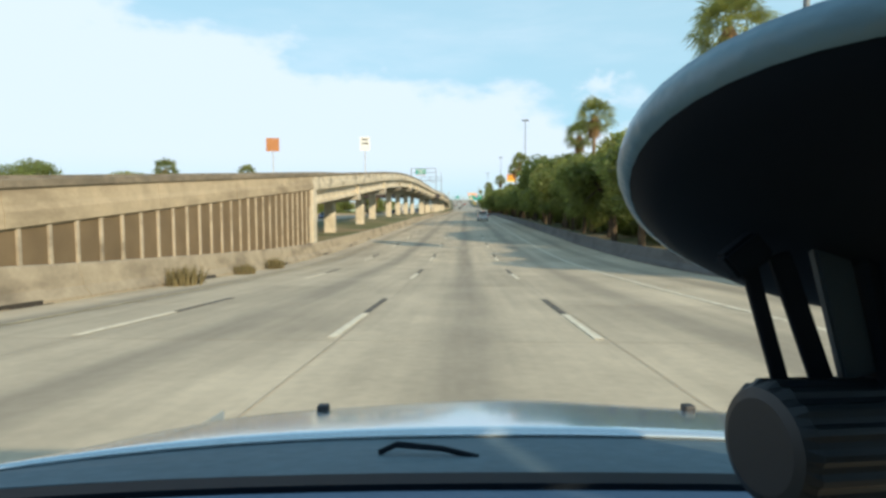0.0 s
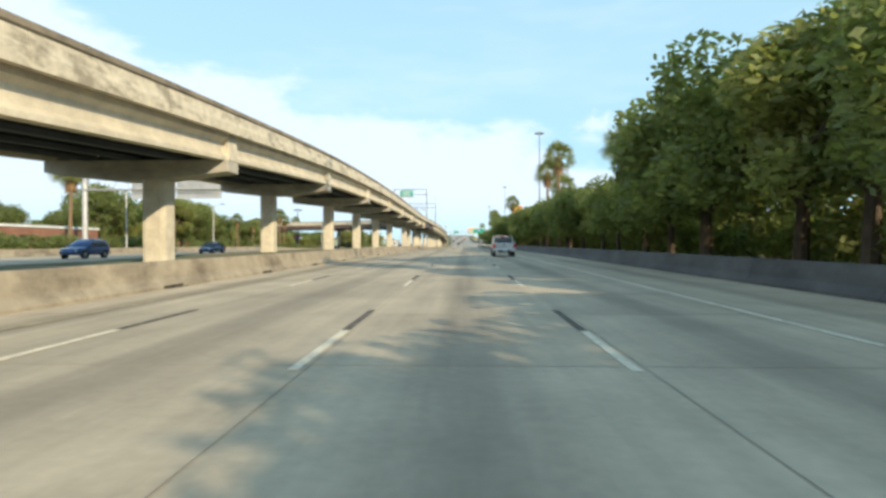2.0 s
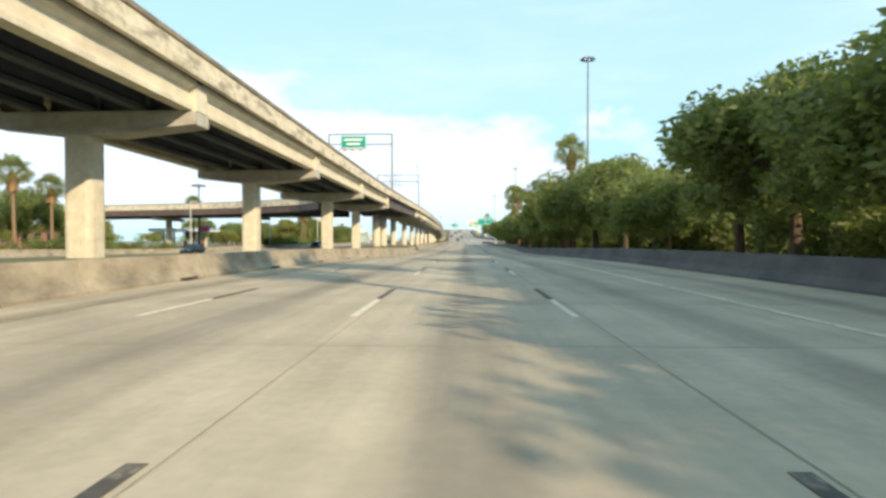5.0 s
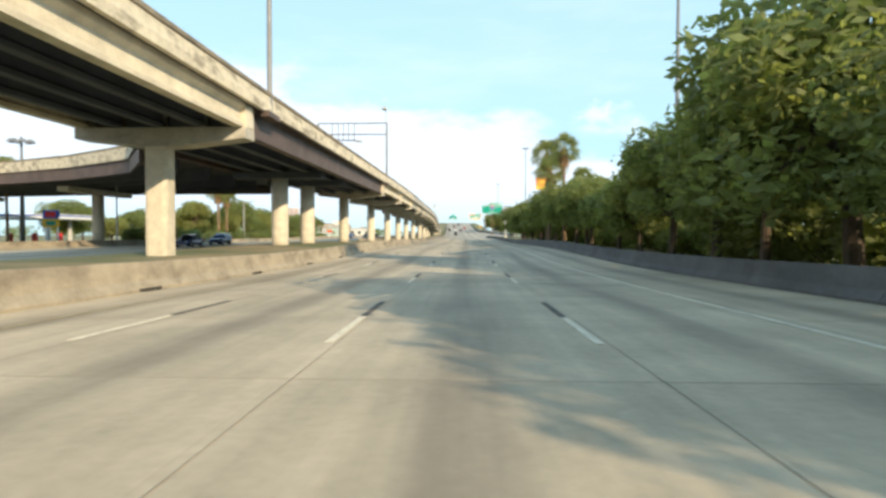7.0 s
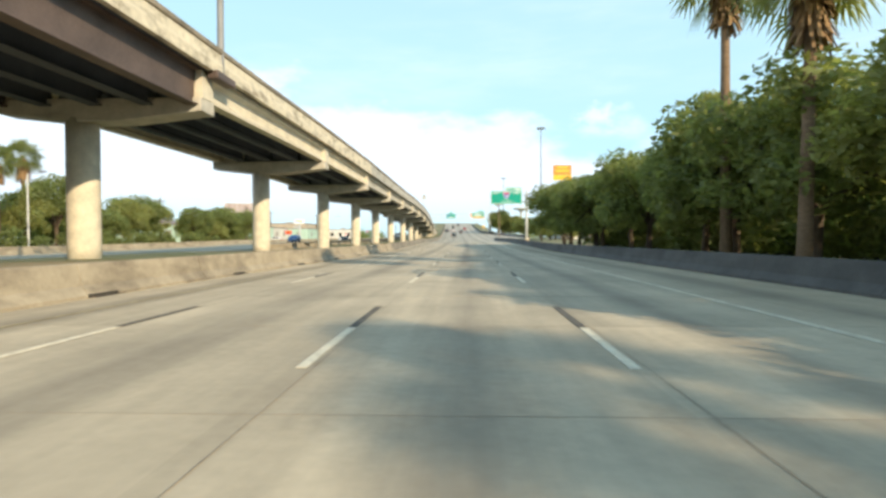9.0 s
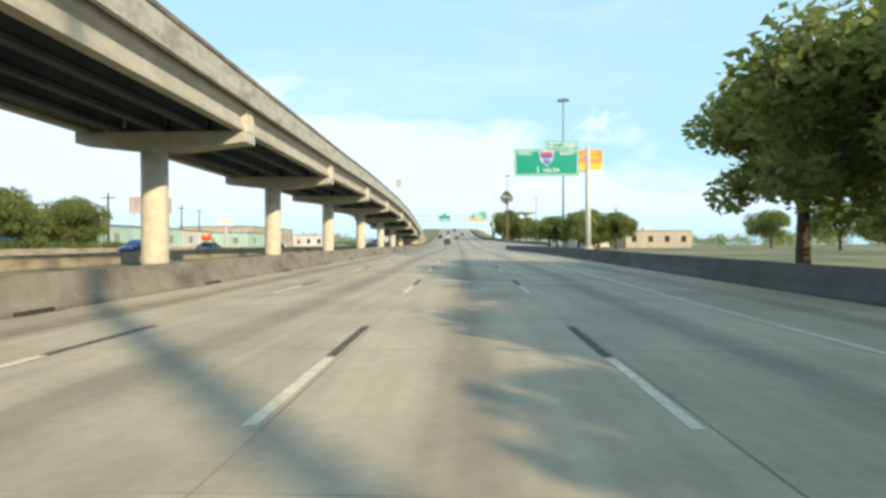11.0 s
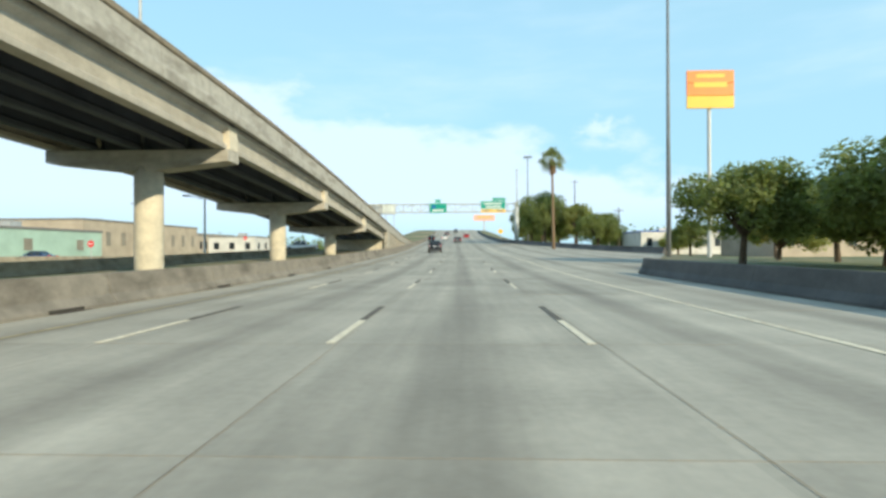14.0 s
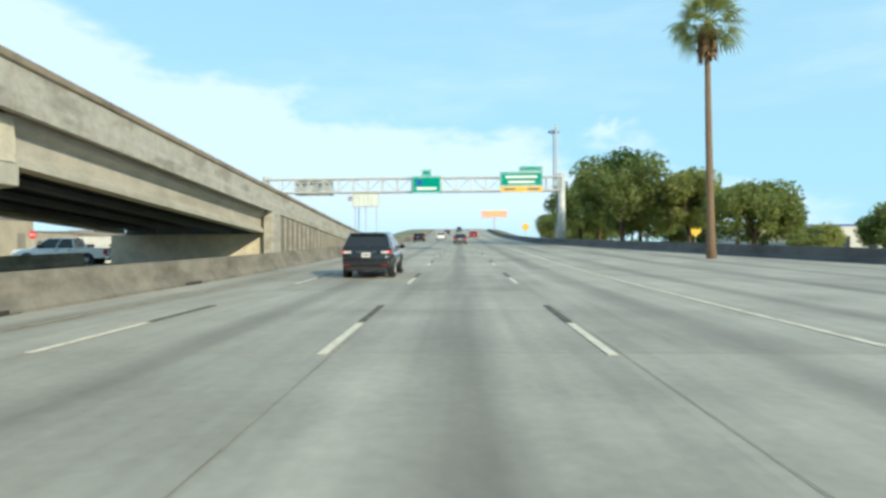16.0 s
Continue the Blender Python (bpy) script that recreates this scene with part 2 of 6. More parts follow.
WEED = mat("dry_weeds", (0.16, 0.13, 0.055), 0.85, var=0.5, scale=3, fine=14, bump=0)


def let_light_through(m, share, tint):
    """Thin leaves: part of the light that falls on the back shines through."""
    nt = m.node_tree
    N, L = nt.nodes.new, nt.links.new
    b = nt.nodes["Principled BSDF"]
    out = [n for n in nt.nodes if n.type == "OUTPUT_MATERIAL"][0]
    t, mx, mul = N("ShaderNodeBsdfTranslucent"), N("ShaderNodeMixShader"), N("ShaderNodeMix")
    mul.data_type, mul.blend_type = "RGBA", "MULTIPLY"
    mul.inputs[0].default_value = 1.0
    mul.inputs[7].default_value = (*tint, 1)
    L(b.inputs["Base Color"].links[0].from_socket, mul.inputs[6])
    L(mul.outputs[2], t.inputs[0])
    mx.inputs[0].default_value = share
    L(b.outputs[0], mx.inputs[1])
    L(t.outputs[0], mx.inputs[2])
    L(mx.outputs[0], out.inputs[0])


for leaf in (OAK_LEAF, BRIGHT_LEAF, PALM_LEAF):
    let_light_through(leaf, 0.55, (1.5, 1.45, 0.85))


def pavement_material():
    """Concrete lanes: pale slabs, darker wheel tracks and oil lines along each lane, blotches and fine cross grooves."""
    m = stained("concrete_pavement", (0.525, 0.44, 0.312), (0.275, 0.23, 0.165), 0.5, 0.22, (1.6, 0.22, 1), 0.46, 0.70, rough=0.85, fine=7)
    nt = m.node_tree
    N, L = nt.nodes.new, nt.links.new
    b = nt.nodes["Principled BSDF"]
    base = b.inputs["Base Color"].links[0].from_socket
    uv = N("ShaderNodeUVMap")
    sep = N("ShaderNodeSeparateXYZ")
    L(uv.outputs[0], sep.inputs[0])

    def op(kind, a, c):
        n = N("ShaderNodeMath")
        n.operation = kind
        for i, v in enumerate((a, c)):
            if isinstance(v, (int, float)):
                n.inputs[i].default_value = v
            else:
                L(v, n.inputs[i])
        return n.outputs[0]
    lane = op("ABSOLUTE", op("SUBTRACT", op("FRACT", op("DIVIDE", op("ADD", sep.outputs[0], 1.83 + 36.6), 3.66), 0), 0.5), 0)
    r = N("ShaderNodeMapRange")
    r.interpolation_type = "SMOOTHSTEP"
    r.inputs[1].default_value, r.inputs[2].default_value, r.inputs[3].default_value, r.inputs[4].default_value = 0.20, 0.02, 0.0, 0.5
    L(lane, r.inputs[0])
    n = N("ShaderNodeTexNoise")
    mp = N("ShaderNodeMapping")
    mp.inputs["Scale"].default_value = (0.8, 0.05, 1)
    L(uv.outputs[0], mp.inputs[0])
    L(mp.outputs[0], n.inputs["Vector"])
    n.inputs["Scale"].default_value, n.inputs["Detail"].default_value = 1.0, 5
    amount = op("MULTIPLY", r.outputs[0], n.outputs[0])
    mx = N("ShaderNodeMix")
    mx.data_type = "RGBA"
    mx.inputs[7].default_value = (0.10, 0.088, 0.072, 1)
    L(op("MULTIPLY", amount, 1.5), mx.inputs[0])
    # each cast slab has its own tone, and worn paler tracks run along the lanes
    cell = N("ShaderNodeCombineXYZ")
    L(op("FLOOR", op("DIVIDE", op("ADD", sep.outputs[0], 1.83), 3.66), 0), cell.inputs[0])
    L(op("FLOOR", op("DIVIDE", op("ADD", sep.outputs[1], 20.0), 4.6), 0), cell.inputs[1])
    slab = N("ShaderNodeTexWhiteNoise")
    L(cell.outputs[0], slab.inputs["Vector"])
    streak = N("ShaderNodeTexNoise")
    smp = N("ShaderNodeMapping")
    smp.inputs["Scale"].default_value = (2.6, 0.11, 1)
    L(uv.outputs[0], smp.inputs[0])
    L(smp.outputs[0], streak.inputs["Vector"])
    streak.inputs["Scale"].default_value, streak.inputs["Detail"].default_value = 1.0, 6
    tone = op("ADD", op("MULTIPLY", slab.outputs["Value"], 0.15), op("MULTIPLY", streak.outputs[0], 0.55))
    tint = N("ShaderNodeMix")
    tint.data_type, tint.blend_type = "RGBA", "MULTIPLY"
    tint.inputs[0].default_value = 1.0
    L(base, tint.inputs[6])
    L(op("ADD", tone, 0.65), tint.inputs[7])
    base = tint.outputs[2]
    # dull cloudy light past the exit sign, put into the colour as grey
    overcast = N("ShaderNodeMapRange")
    overcast.inputs[1].default_value, overcast.inputs[2].default_value = 372.0, 410.0
    L(sep.outputs[1], overcast.inputs[0])
    grey = N("ShaderNodeMix")
    grey.data_type, grey.blend_type = "RGBA", "MULTIPLY"
    grey.inputs[7].default_value = (0.84, 0.92, 1.06, 1)
    L(overcast.outputs[0], grey.inputs[0])
    L(base, grey.inputs[6])
    base = grey.outputs[2]
    L(base, mx.inputs[6])
    L(mx.outputs[2], b.inputs["Base Color"])
    return m


PAVEMENT = pavement_material()


# ---------------------------------------------------------------- helpers
def part(name, bm, material, parent=None, label="", smooth=False):
    me = bpy.data.meshes.new(name)
    bm.to_mesh(me)
    bm.free()
    me.materials.append(material)
    if smooth:
        me.shade_smooth()
    ob = new(name, me)
    ob.parent = parent
    if label:
        ob["label"] = label
    return ob


def thing(name, m, label, category, group="", kind=""):
    ob = new(name)
    ob.matrix_world = m
    return tagged(ob, label, category, group, kind)


def box(bm, x0, x1, y0, y1, z0, z1, bevel=0.0):
    made = bmesh.ops.create_cube(bm, size=1)["verts"]
    for v in made:
        v.co = Vector(((x0 + x1) / 2 + v.co.x * (x1 - x0), (y0 + y1) / 2 + v.co.y * (y1 - y0), (z0 + z1) / 2 + v.co.z * (z1 - z0)))
    if bevel:
        edges = list({e for v in made for e in v.link_edges})
        bmesh.ops.bevel(bm, geom=edges, offset=bevel, segments=2, affect="EDGES", profile=0.6)
    return bm


def boxes(*dims, bevel=0.0):
    bm = bmesh.new()
    for d in dims:
        box(bm, *d, bevel=bevel)
    return bm


def tube(bm, a, b, r0, r1=None, n=10):
    a, b = Vector(a), Vector(b)
    r1 = r0 if r1 is None else r1
    d = b - a
    q = d.to_track_quat("Z", "Y").to_matrix().to_4x4()
    bmesh.ops.create_cone(bm, cap_ends=True, segments=n, radius1=r0, radius2=r1, depth=d.length,
                          matrix=Matrix.Translation((a + b) / 2) @ q)
    return bm


def tubes(*legs, n=10):
    bm = bmesh.new()
    for leg in legs:
        tube(bm, *leg, n=n)
    return bm


def loft(rings, closed=True, caps=True):
    """A skin through rings of points."""
    bm = bmesh.new()
    vs = [[bm.verts.new(p) for p in ring] for ring in rings]
    n = len(rings[0])
    for a, b in zip(vs, vs[1:]):
        for i in range(n if closed else n - 1):
            j = (i + 1) % n
            bm.faces.new((a[i], a[j], b[j], b[i]))
    if closed and caps:
        bm.faces.new(list(reversed(vs[0])))
        bm.faces.new(vs[-1])
    bmesh.ops.recalc_face_normals(bm, faces=bm.faces)
    return bm


def lerp_table(table):
    xs, zs = [p[0] for p in table], [p[1] for p in table]

    def f(y):
        y = min(max(y, xs[0]), xs[-1])
        i = max(0, min(len(xs) - 2, int(np.searchsorted(xs, y)) - 1))
        d = xs[i + 1] - xs[i]
        u = (y - xs[i]) / d
        p = [zs[max(0, i - 1)], zs[i], zs[i + 1], zs[min(len(zs) - 1, i + 2)]]
        m0 = (zs[i + 1] - zs[i - 1]) / (xs[i + 1] - xs[i - 1]) * d if i > 0 else zs[i + 1] - zs[i]
        m1 = (zs[i + 2] - zs[i]) / (xs[i + 2] - xs[i]) * d if i + 2 < len(zs) else zs[i + 1] - zs[i]
        return (2 * u**3 - 3 * u**2 + 1) * zs[i] + (u**3 - 2 * u**2 + u) * m0 + (3 * u**2 - 2 * u**3) * zs[i + 1] + (u**3 - u**2) * m1
    return f


# the road's centre line (our lane) and its height along y
road_x = lerp_table([(-120, 0.2), (0, 0.22), (61, 0.11), (122, -0.06), (214, -0.06), (244, -0.15), (335, 0.05), (366, 0.12), (427, -0.08), (458, -0.32),
                     (488, -0.77), (570, -2.6), (760, -7.5), (1200, -20), (3000, -60)])
road_z = lerp_table([(-400, 2.6), (-120, 2.6), (-30, 2.35), (0, 1.38), (15, 0.55), (30, -0.1), (46, -0.24), (61, -0.18), (122, 0.15), (183, 0.25), (214, -0.1), (244, -0.4),
                     (275, -0.1), (335, -0.2), (366, -0.01), (397, 0.24), (427, 0.27), (458, 0.37), (488, 0.89), (510, 1.32), (530, 1.95), (574, 3.6), (650, 7.0), (740, 12.5), (800, 13.6), (900, 12.0), (1100, 4), (3000, 2)])


def ground_z(x, y):
    """The land follows the road, lies a little higher under the viaduct, and falls away beside the far embankment."""
    z = road_z(y)
    if x < -9.5 and 80 < y < 345:
        z += 0.52 * max(0.0, min(1.0, (-9.5 - x) / 2.5, (x + 27) / 5)) * min(1.0, (y - 80) / 25, (345 - y) / 25)
    if y > 440:
        w = min(1.0, max(0.0, (abs(x - road_x(y)) - (14 if x > 0 else 19)) / 26))
        flat = 0.3
        z = z + (flat - z) * w * w * (3 - 2 * w) * min(1, (y - 440) / 60)
    return z


# ---------------------------------------------------------------- ground and road
def sheet(name, xs, ys, dz, material, follow=True, label="", category="", z_of=None):
    bm = bmesh.new()
    uv = bm.loops.layers.uv.new("UVMap")
    z_of = z_of or (lambda x, y: road_z(y))
    grid = []
    for y in ys:
        c = road_x(y) if follow else 0
        grid.append([bm.verts.new((x + c, y, z_of(x + c, y) + dz)) for x in xs])
    for j in range(len(ys) - 1):
        for i in range(len(xs) - 1):
            f = bm.faces.new((grid[j][i], grid[j][i + 1], grid[j + 1][i + 1], grid[j + 1][i]))
            for loop, (u, v) in zip(f.loops, ((xs[i], ys[j]), (xs[i + 1], ys[j]), (xs[i + 1], ys[j + 1]), (xs[i], ys[j + 1]))):
                loop[uv].uv = (u, v)
    ob = part(name, bm, material, None, smooth=True)
    return tagged(ob, label, category, kind="structure")


NEAR_YS = [-120 + 4 * i for i in range(260)]
GROUND_YS = [-1500, -800, -400, -200] + [-120 + 6 * i for i in range(172)] + [950, 1000, 1100, 1300, 1700, 2300, 3200, 4500]
GROUND_XS = [-4000, -2000, -1000, -500, -300, -200, -140, -100, -75, -60, -48, -40, -33, -27, -22, -17, -12, -9, 9.4, 12, 16, 22, 28, 34, 42, 55, 75, 100, 140, 200, 300, 500, 1000, 2000, 4000]
ground = sheet("ground", GROUND_XS, GROUND_YS, -0.06, GROUND, False, "dry tan ground with patches of grass", "ground", ground_z)


def right_edge(y):
    """The pavement's right edge from the centre line; it opens where the slip road joins."""
    if y < 458:
        return 9.2
    if y < 500:
        return 9.2 + 15.8 * (y - 458) / 42
    return max(10.6, 25.0 - 14.4 * (y - 500) / 76)


def wide_road():
    bm = bmesh.new()
    uv = bm.loops.layers.uv.new("UVMap")
    prev = None
    for y in NEAR_YS:
        xs = [-9.2, -7.2, -5.49, -3.66, -1.83, 0, 1.83, 3.66, 5.49, 7.3, right_edge(y) + 0.3]
        row = [(bm.verts.new((x + road_x(y), y, road_z(y))), x) for x in xs]
        if prev:
            for i in range(len(xs) - 1):
                f = bm.faces.new((prev[i][0], prev[i + 1][0], row[i + 1][0], row[i][0]))
                for loop, (p, v) in zip(f.loops, ((prev[i], y - 4), (prev[i + 1], y - 4), (row[i + 1], y), (row[i], y))):
                    loop[uv].uv = (p[1], v)
        prev = row
    return tagged(part("road", bm, PAVEMENT, smooth=True), "worn tan concrete motorway pavement with darker wheel tracks", "road", kind="structure")


road = wide_road()


# ---------------------------------------------------------------- road markings
def strip_mesh(name, w, length, material):
    bm = boxes((-w / 2, w / 2, 0, length, 0.0, 0.006))
    me = bpy.data.meshes.new(name)
    bm.to_mesh(me)
    bm.free()
    me.materials.append(material)
    return me


def on_road(x, y, length):
    slope = math.degrees(math.atan2(road_z(y + length) - road_z(y), length))
    turn = math.degrees(math.atan2(-(road_x(y + length) - road_x(y)), length))
    return pose(x + road_x(y), y, road_z(y) + 0.004, slope, 0, turn)


lane_drift = lerp_table([(200, 0), (250, 0), (285, 0.12), (375, 0.12), (408, 0.0), (438, -0.15), (455, -0.04), (470, 0.06), (500, 0.12), (700, 0.12)])


dash_mesh, patch_mesh = strip_mesh("lane_dash", 0.12, 2.8, WHITE_LINE), strip_mesh("contrast_dash", 0.13, 2.7, WORN_BLACK)
for x in (-5.45, -1.83, 1.83):
    for k in range(-4, 47):
        y = -4.0 + 11.86 * k
        y += max(0.0, y - 320) * 0.0055
        lx = x + (lane_drift(y) if x == -1.83 else 0)
        a, b = new("lane_dash", dash_mesh), new("contrast_dash", patch_mesh)
        a.parent = b.parent = road
        a.matrix_world, b.matrix_world = on_road(lx, y, 2.8), on_road(lx, y + 2.82, 2.7)


def ribbon(name, x0, w, y0, y1, material, label, step=4.0, x_of=None):
    bm = bmesh.new()
    prev, y = None, y0
    while y <= y1:
        c = road_x(y) + (x_of(y) if x_of else x0)
        row = [bm.verts.new((c - w / 2, y, road_z(y) + 0.009)), bm.verts.new((c + w / 2, y, road_z(y) + 0.009))]
        if prev:
            bm.faces.new((prev[0], prev[1], row[1], row[0]))
        prev, y = row, y + step
    return part(name, bm, material, road, label)


ribbon("edge_line", 5.45, 0.16, -60, 700, WHITE_LINE, "solid white edge line")
ribbon("shoulder_line", -7.25, 0.10, -60, 700, mat("faded_yellow_paint", (0.47, 0.385, 0.22), 0.8, var=0.4, scale=2, fine=15), "faded yellow shoulder line")
JOINT_TAR = mat("joint_tar", (0.33, 0.285, 0.22), 0.9, var=0.5, scale=0.6)
for x in (-5.32, -1.70, 1.96, 5.62):
    ribbon("lane_joint", x, 0.011, -60, 700, JOINT_TAR, "dark sealed joint between slabs", x_of=(lambda y: -1.70 + lane_drift(y)) if x == -1.70 else None)
joint_mesh_bm = boxes((-9.0, 9.0, 0, 0.008, 0, 0.002))
joint_me = bpy.data.meshes.new("slab_joint")
joint_mesh_bm.to_mesh(joint_me)
joint_mesh_bm.free()
joint_me.materials.append(mat("slab_joint_filler", (0.37, 0.325, 0.26), 0.9))
for k in range(120):
    j = new("slab_joint", joint_me)
    j.parent = road
    y = -20 + 4.6 * k
    j.matrix_world = on_road(0, y, 0.2)


# ---------------------------------------------------------------- concrete barriers
def barrier_run(name, x_of, y0, y1, side, label, height=0.82, seg=6.1, base_of=None, material=None):
    """Safety-shape barrier in cast sections; side +1 if its sloped face looks to +x."""
    root = thing(name, pose(0, 0, 0), label, "barrier", kind="structure")
    y = y0
    while y < y1:
        rings = []
        e = min(y + seg, y1)
        for yy in (y + 0.012, (y + e) / 2, e - 0.012):
            c, z = x_of(yy), (base_of or road_z)(yy)
            h = height
            pts = [(0.0, -0.1), (0.0, 0.08), (-0.16, 0.30), (-0.27, h - 0.02), (-0.29, h), (-0.42, h), (-0.44, h - 0.02), (-0.55, 0.30), (-0.70, 0.08), (-0.70, -0.1)]
            rings.append([(c + side * p, yy, z + q) for p, q in pts])
        part("barrier_section", loft(rings), material or BARRIER, root)
        y = e
    return root


median = barrier_run("median_barrier", lambda y: road_x(y) - 8.75, -60, 343.7, 1, "long stained concrete median barrier")
barrier_run("median_barrier", lambda y: road_x(y) - 8.75, 343.72, 700, 1, "long median barrier of dirty concrete, darkened for dimmer light", material=DIM_DIRTY_BARRIER)
SLOT = mat("drain_slot_dirt", (0.045, 0.038, 0.03), 0.95, var=0.4, scale=4)
slot_bm = boxes((-0.16, 0.004, 0.0, 1.15, 0.012, 0.10), (-0.16, 0.012, 0.25, 1.45, -0.01, 0.013), bevel=0.004)
slot_me = bpy.data.meshes.new("drain_slot")
slot_bm.to_mesh(slot_me)
slot_bm.free()
slot_me.materials.append(SLOT)
for k in range(66):
    slot = new("drain_slot", slot_me)
    slot.parent = median
    slot.matrix_world = on_road(-8.75, -39.9 + 8.4 * k, 1.2)


barrier_run("roadside_barrier", lambda y: road_x(y) + 9.2, -60, 458, -1, "long dark concrete roadside barrier, coloured as in shade", material=SHADE_DARK_BARRIER)
barrier_run("slip_road_barrier", lambda y: road_x(y) + right_edge(y), 500, 700, -1, "dark concrete barrier beside the slip road", material=SHADE_DARK_BARRIER)


# ---------------------------------------------------------------- viaduct
cap_z = lerp_table([(-120, -8), (-40, -2.8), (0, -0.75), (20, 0.55), (47, 2.25), (69, 3.65), (92, 5.1), (114.6, 6.2), (137, 6.75), (159, 6.95), (223, 6.7), (247, 6.8), (303, 7.3), (326, 7.4),
                    (390, 7.05), (412, 7.1), (433, 6.9), (458, 6.4), (480, 5.4), (503, 4.15), (525, 2.9), (560, 1.2), (600, 0.3), (700, 0.0)])
PIERS = [69.0, 92.0, 114.6, 137.2, 158.6, 179.6, 201.2, 223.0, 247.0, 302.2, 326.0, 347.5, 369.0, 390.3, 412.0, 433.0, 458.0, 480.0, 503.0]
START, END = 45.9, 525.0


def along(profile_of, y0, y1, step=5.5):
    n = max(1, round((y1 - y0) / step))
    return loft([profile_of(y0 + (y1 - y0) * i / n) for i in range(n + 1)])


def parapet_drop(y):
    """The parapet stands lower on the first half of the viaduct."""
    return 0.27 * min(1.0, max(0.0, (345 - y) / 35))


def profile(pts):
    return lambda y: [(road_x(y) + x, y, cap_z(y) + z - (parapet_drop(y) if z > 2.7 else 0)) for x, z in pts]

# Out-of-view roof and solid panels, added to keep sun off mount and dashboard.

def coping_shape(s):
    return [(s(-11.97), 3.30), (s(-11.93), 3.34), (s(-11.93), 3.54), (s(-11.96), 3.56), (s(-12.32), 3.56), (s(-12.35), 3.53), (s(-12.35), 3.30)]


viaduct = thing("viaduct", pose(-17, 47, 0), "long weathered concrete ramp viaduct on single-column piers", "bridge", kind="structure")
viaduct.matrix_world = pose(0, 0, 0)
spans = [START] + PIERS + [END]
# Shade under the decks is put into both of these colours.
SOFFIT_SHADE = mat("underside_shade_concrete", (0.072, 0.08, 0.096), 0.9, var=0.3, scale=0.5)
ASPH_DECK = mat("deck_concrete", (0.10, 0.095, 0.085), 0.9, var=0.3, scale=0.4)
RUST = mat("brown_painted_steel", (0.12, 0.085, 0.07), 0.6, 0.2, var=0.35, scale=0.7, fine=9)
for a, b in zip(spans, spans[1:]):
    wide = 246 < a < 300
    # Past 345 the dimmed copies stand in for the cloudier light.
    rail, web = (DIM_PARAPET, DIM_GIRDER) if a > 345 else (PARAPET, GIRDER)
    part("deck_slab", along(profile([(-22.9, 2.10), (-21.9, 2.06), (-13.0, 2.06), (-12.0, 2.12), (-12.0, 2.36), (-22.9, 2.36)]), a + 0.02, b - 0.02), SOFFIT_SHADE, viaduct)
    for side in (0, 1):
        s = (lambda v: v) if side == 0 else (lambda v: -34.9 - v)
        pts = [(s(-11.93), 1.98), (s(-11.93), 2.42), (s(-11.98), 2.60), (s(-12.02), 3.298), (s(-12.34), 3.298), (s(-12.34), 3.0), (s(-12.5), 2.6), (s(-12.6), 2.36), (s(-12.2), 1.98)]
        n = max(1, round((b - a) / 7.6))
        for i in range(n):
            part("parapet_section", along(profile(pts), a + (b - a) * i / n + 0.012, a + (b - a) * (i + 1) / n - 0.012, 4), rail, viaduct)
            part("coping", along(profile(coping_shape(s)), a + (b - a) * i / n + 0.010, a + (b - a) * (i + 1) / n - 0.010, 4), COPING, viaduct)
    gx = [-12.85, -15.0, -17.45, -19.9, -22.05]
    for x in gx:
        if wide:
            ib = [(-0.30, 0.30), (0.30, 0.30), (0.30, 0.36), (0.05, 0.38), (0.05, 1.98), (0.30, 2.0), (0.30, 2.06), (-0.30, 2.06), (-0.30, 2.0), (-0.05, 1.98), (-0.05, 0.38), (-0.30, 0.36)]
        else:
            ib = [(-0.30, 0.66), (0.30, 0.66), (0.32, 0.86), (0.12, 1.05), (0.10, 1.62), (0.36, 1.80), (0.38, 2.06), (-0.38, 2.06), (-0.36, 1.80), (-0.10, 1.62), (-0.12, 1.05), (-0.32, 0.86)]
        if not wide and gx.index(x) not in (0, 4):
            ib = [(p * 0.8, q) for p, q in ib]
        # Inner girders take the dark shade tone, outer ones the lit concrete.
        part("girder", along(profile([(x + p, q) for p, q in ib]), a + 0.35, b - 0.35), (RUST if x == gx[0] or x == gx[-1] else SOFFIT_SHADE) if wide else (web if x == gx[0] or x == gx[-1] else SOFFIT_SHADE), viaduct)


def ring(cx, cy, z, r, n=28):
    return [(cx + r * math.cos(2 * math.pi * i / n), cy + r * math.sin(2 * math.pi * i / n), z) for i in range(n)]


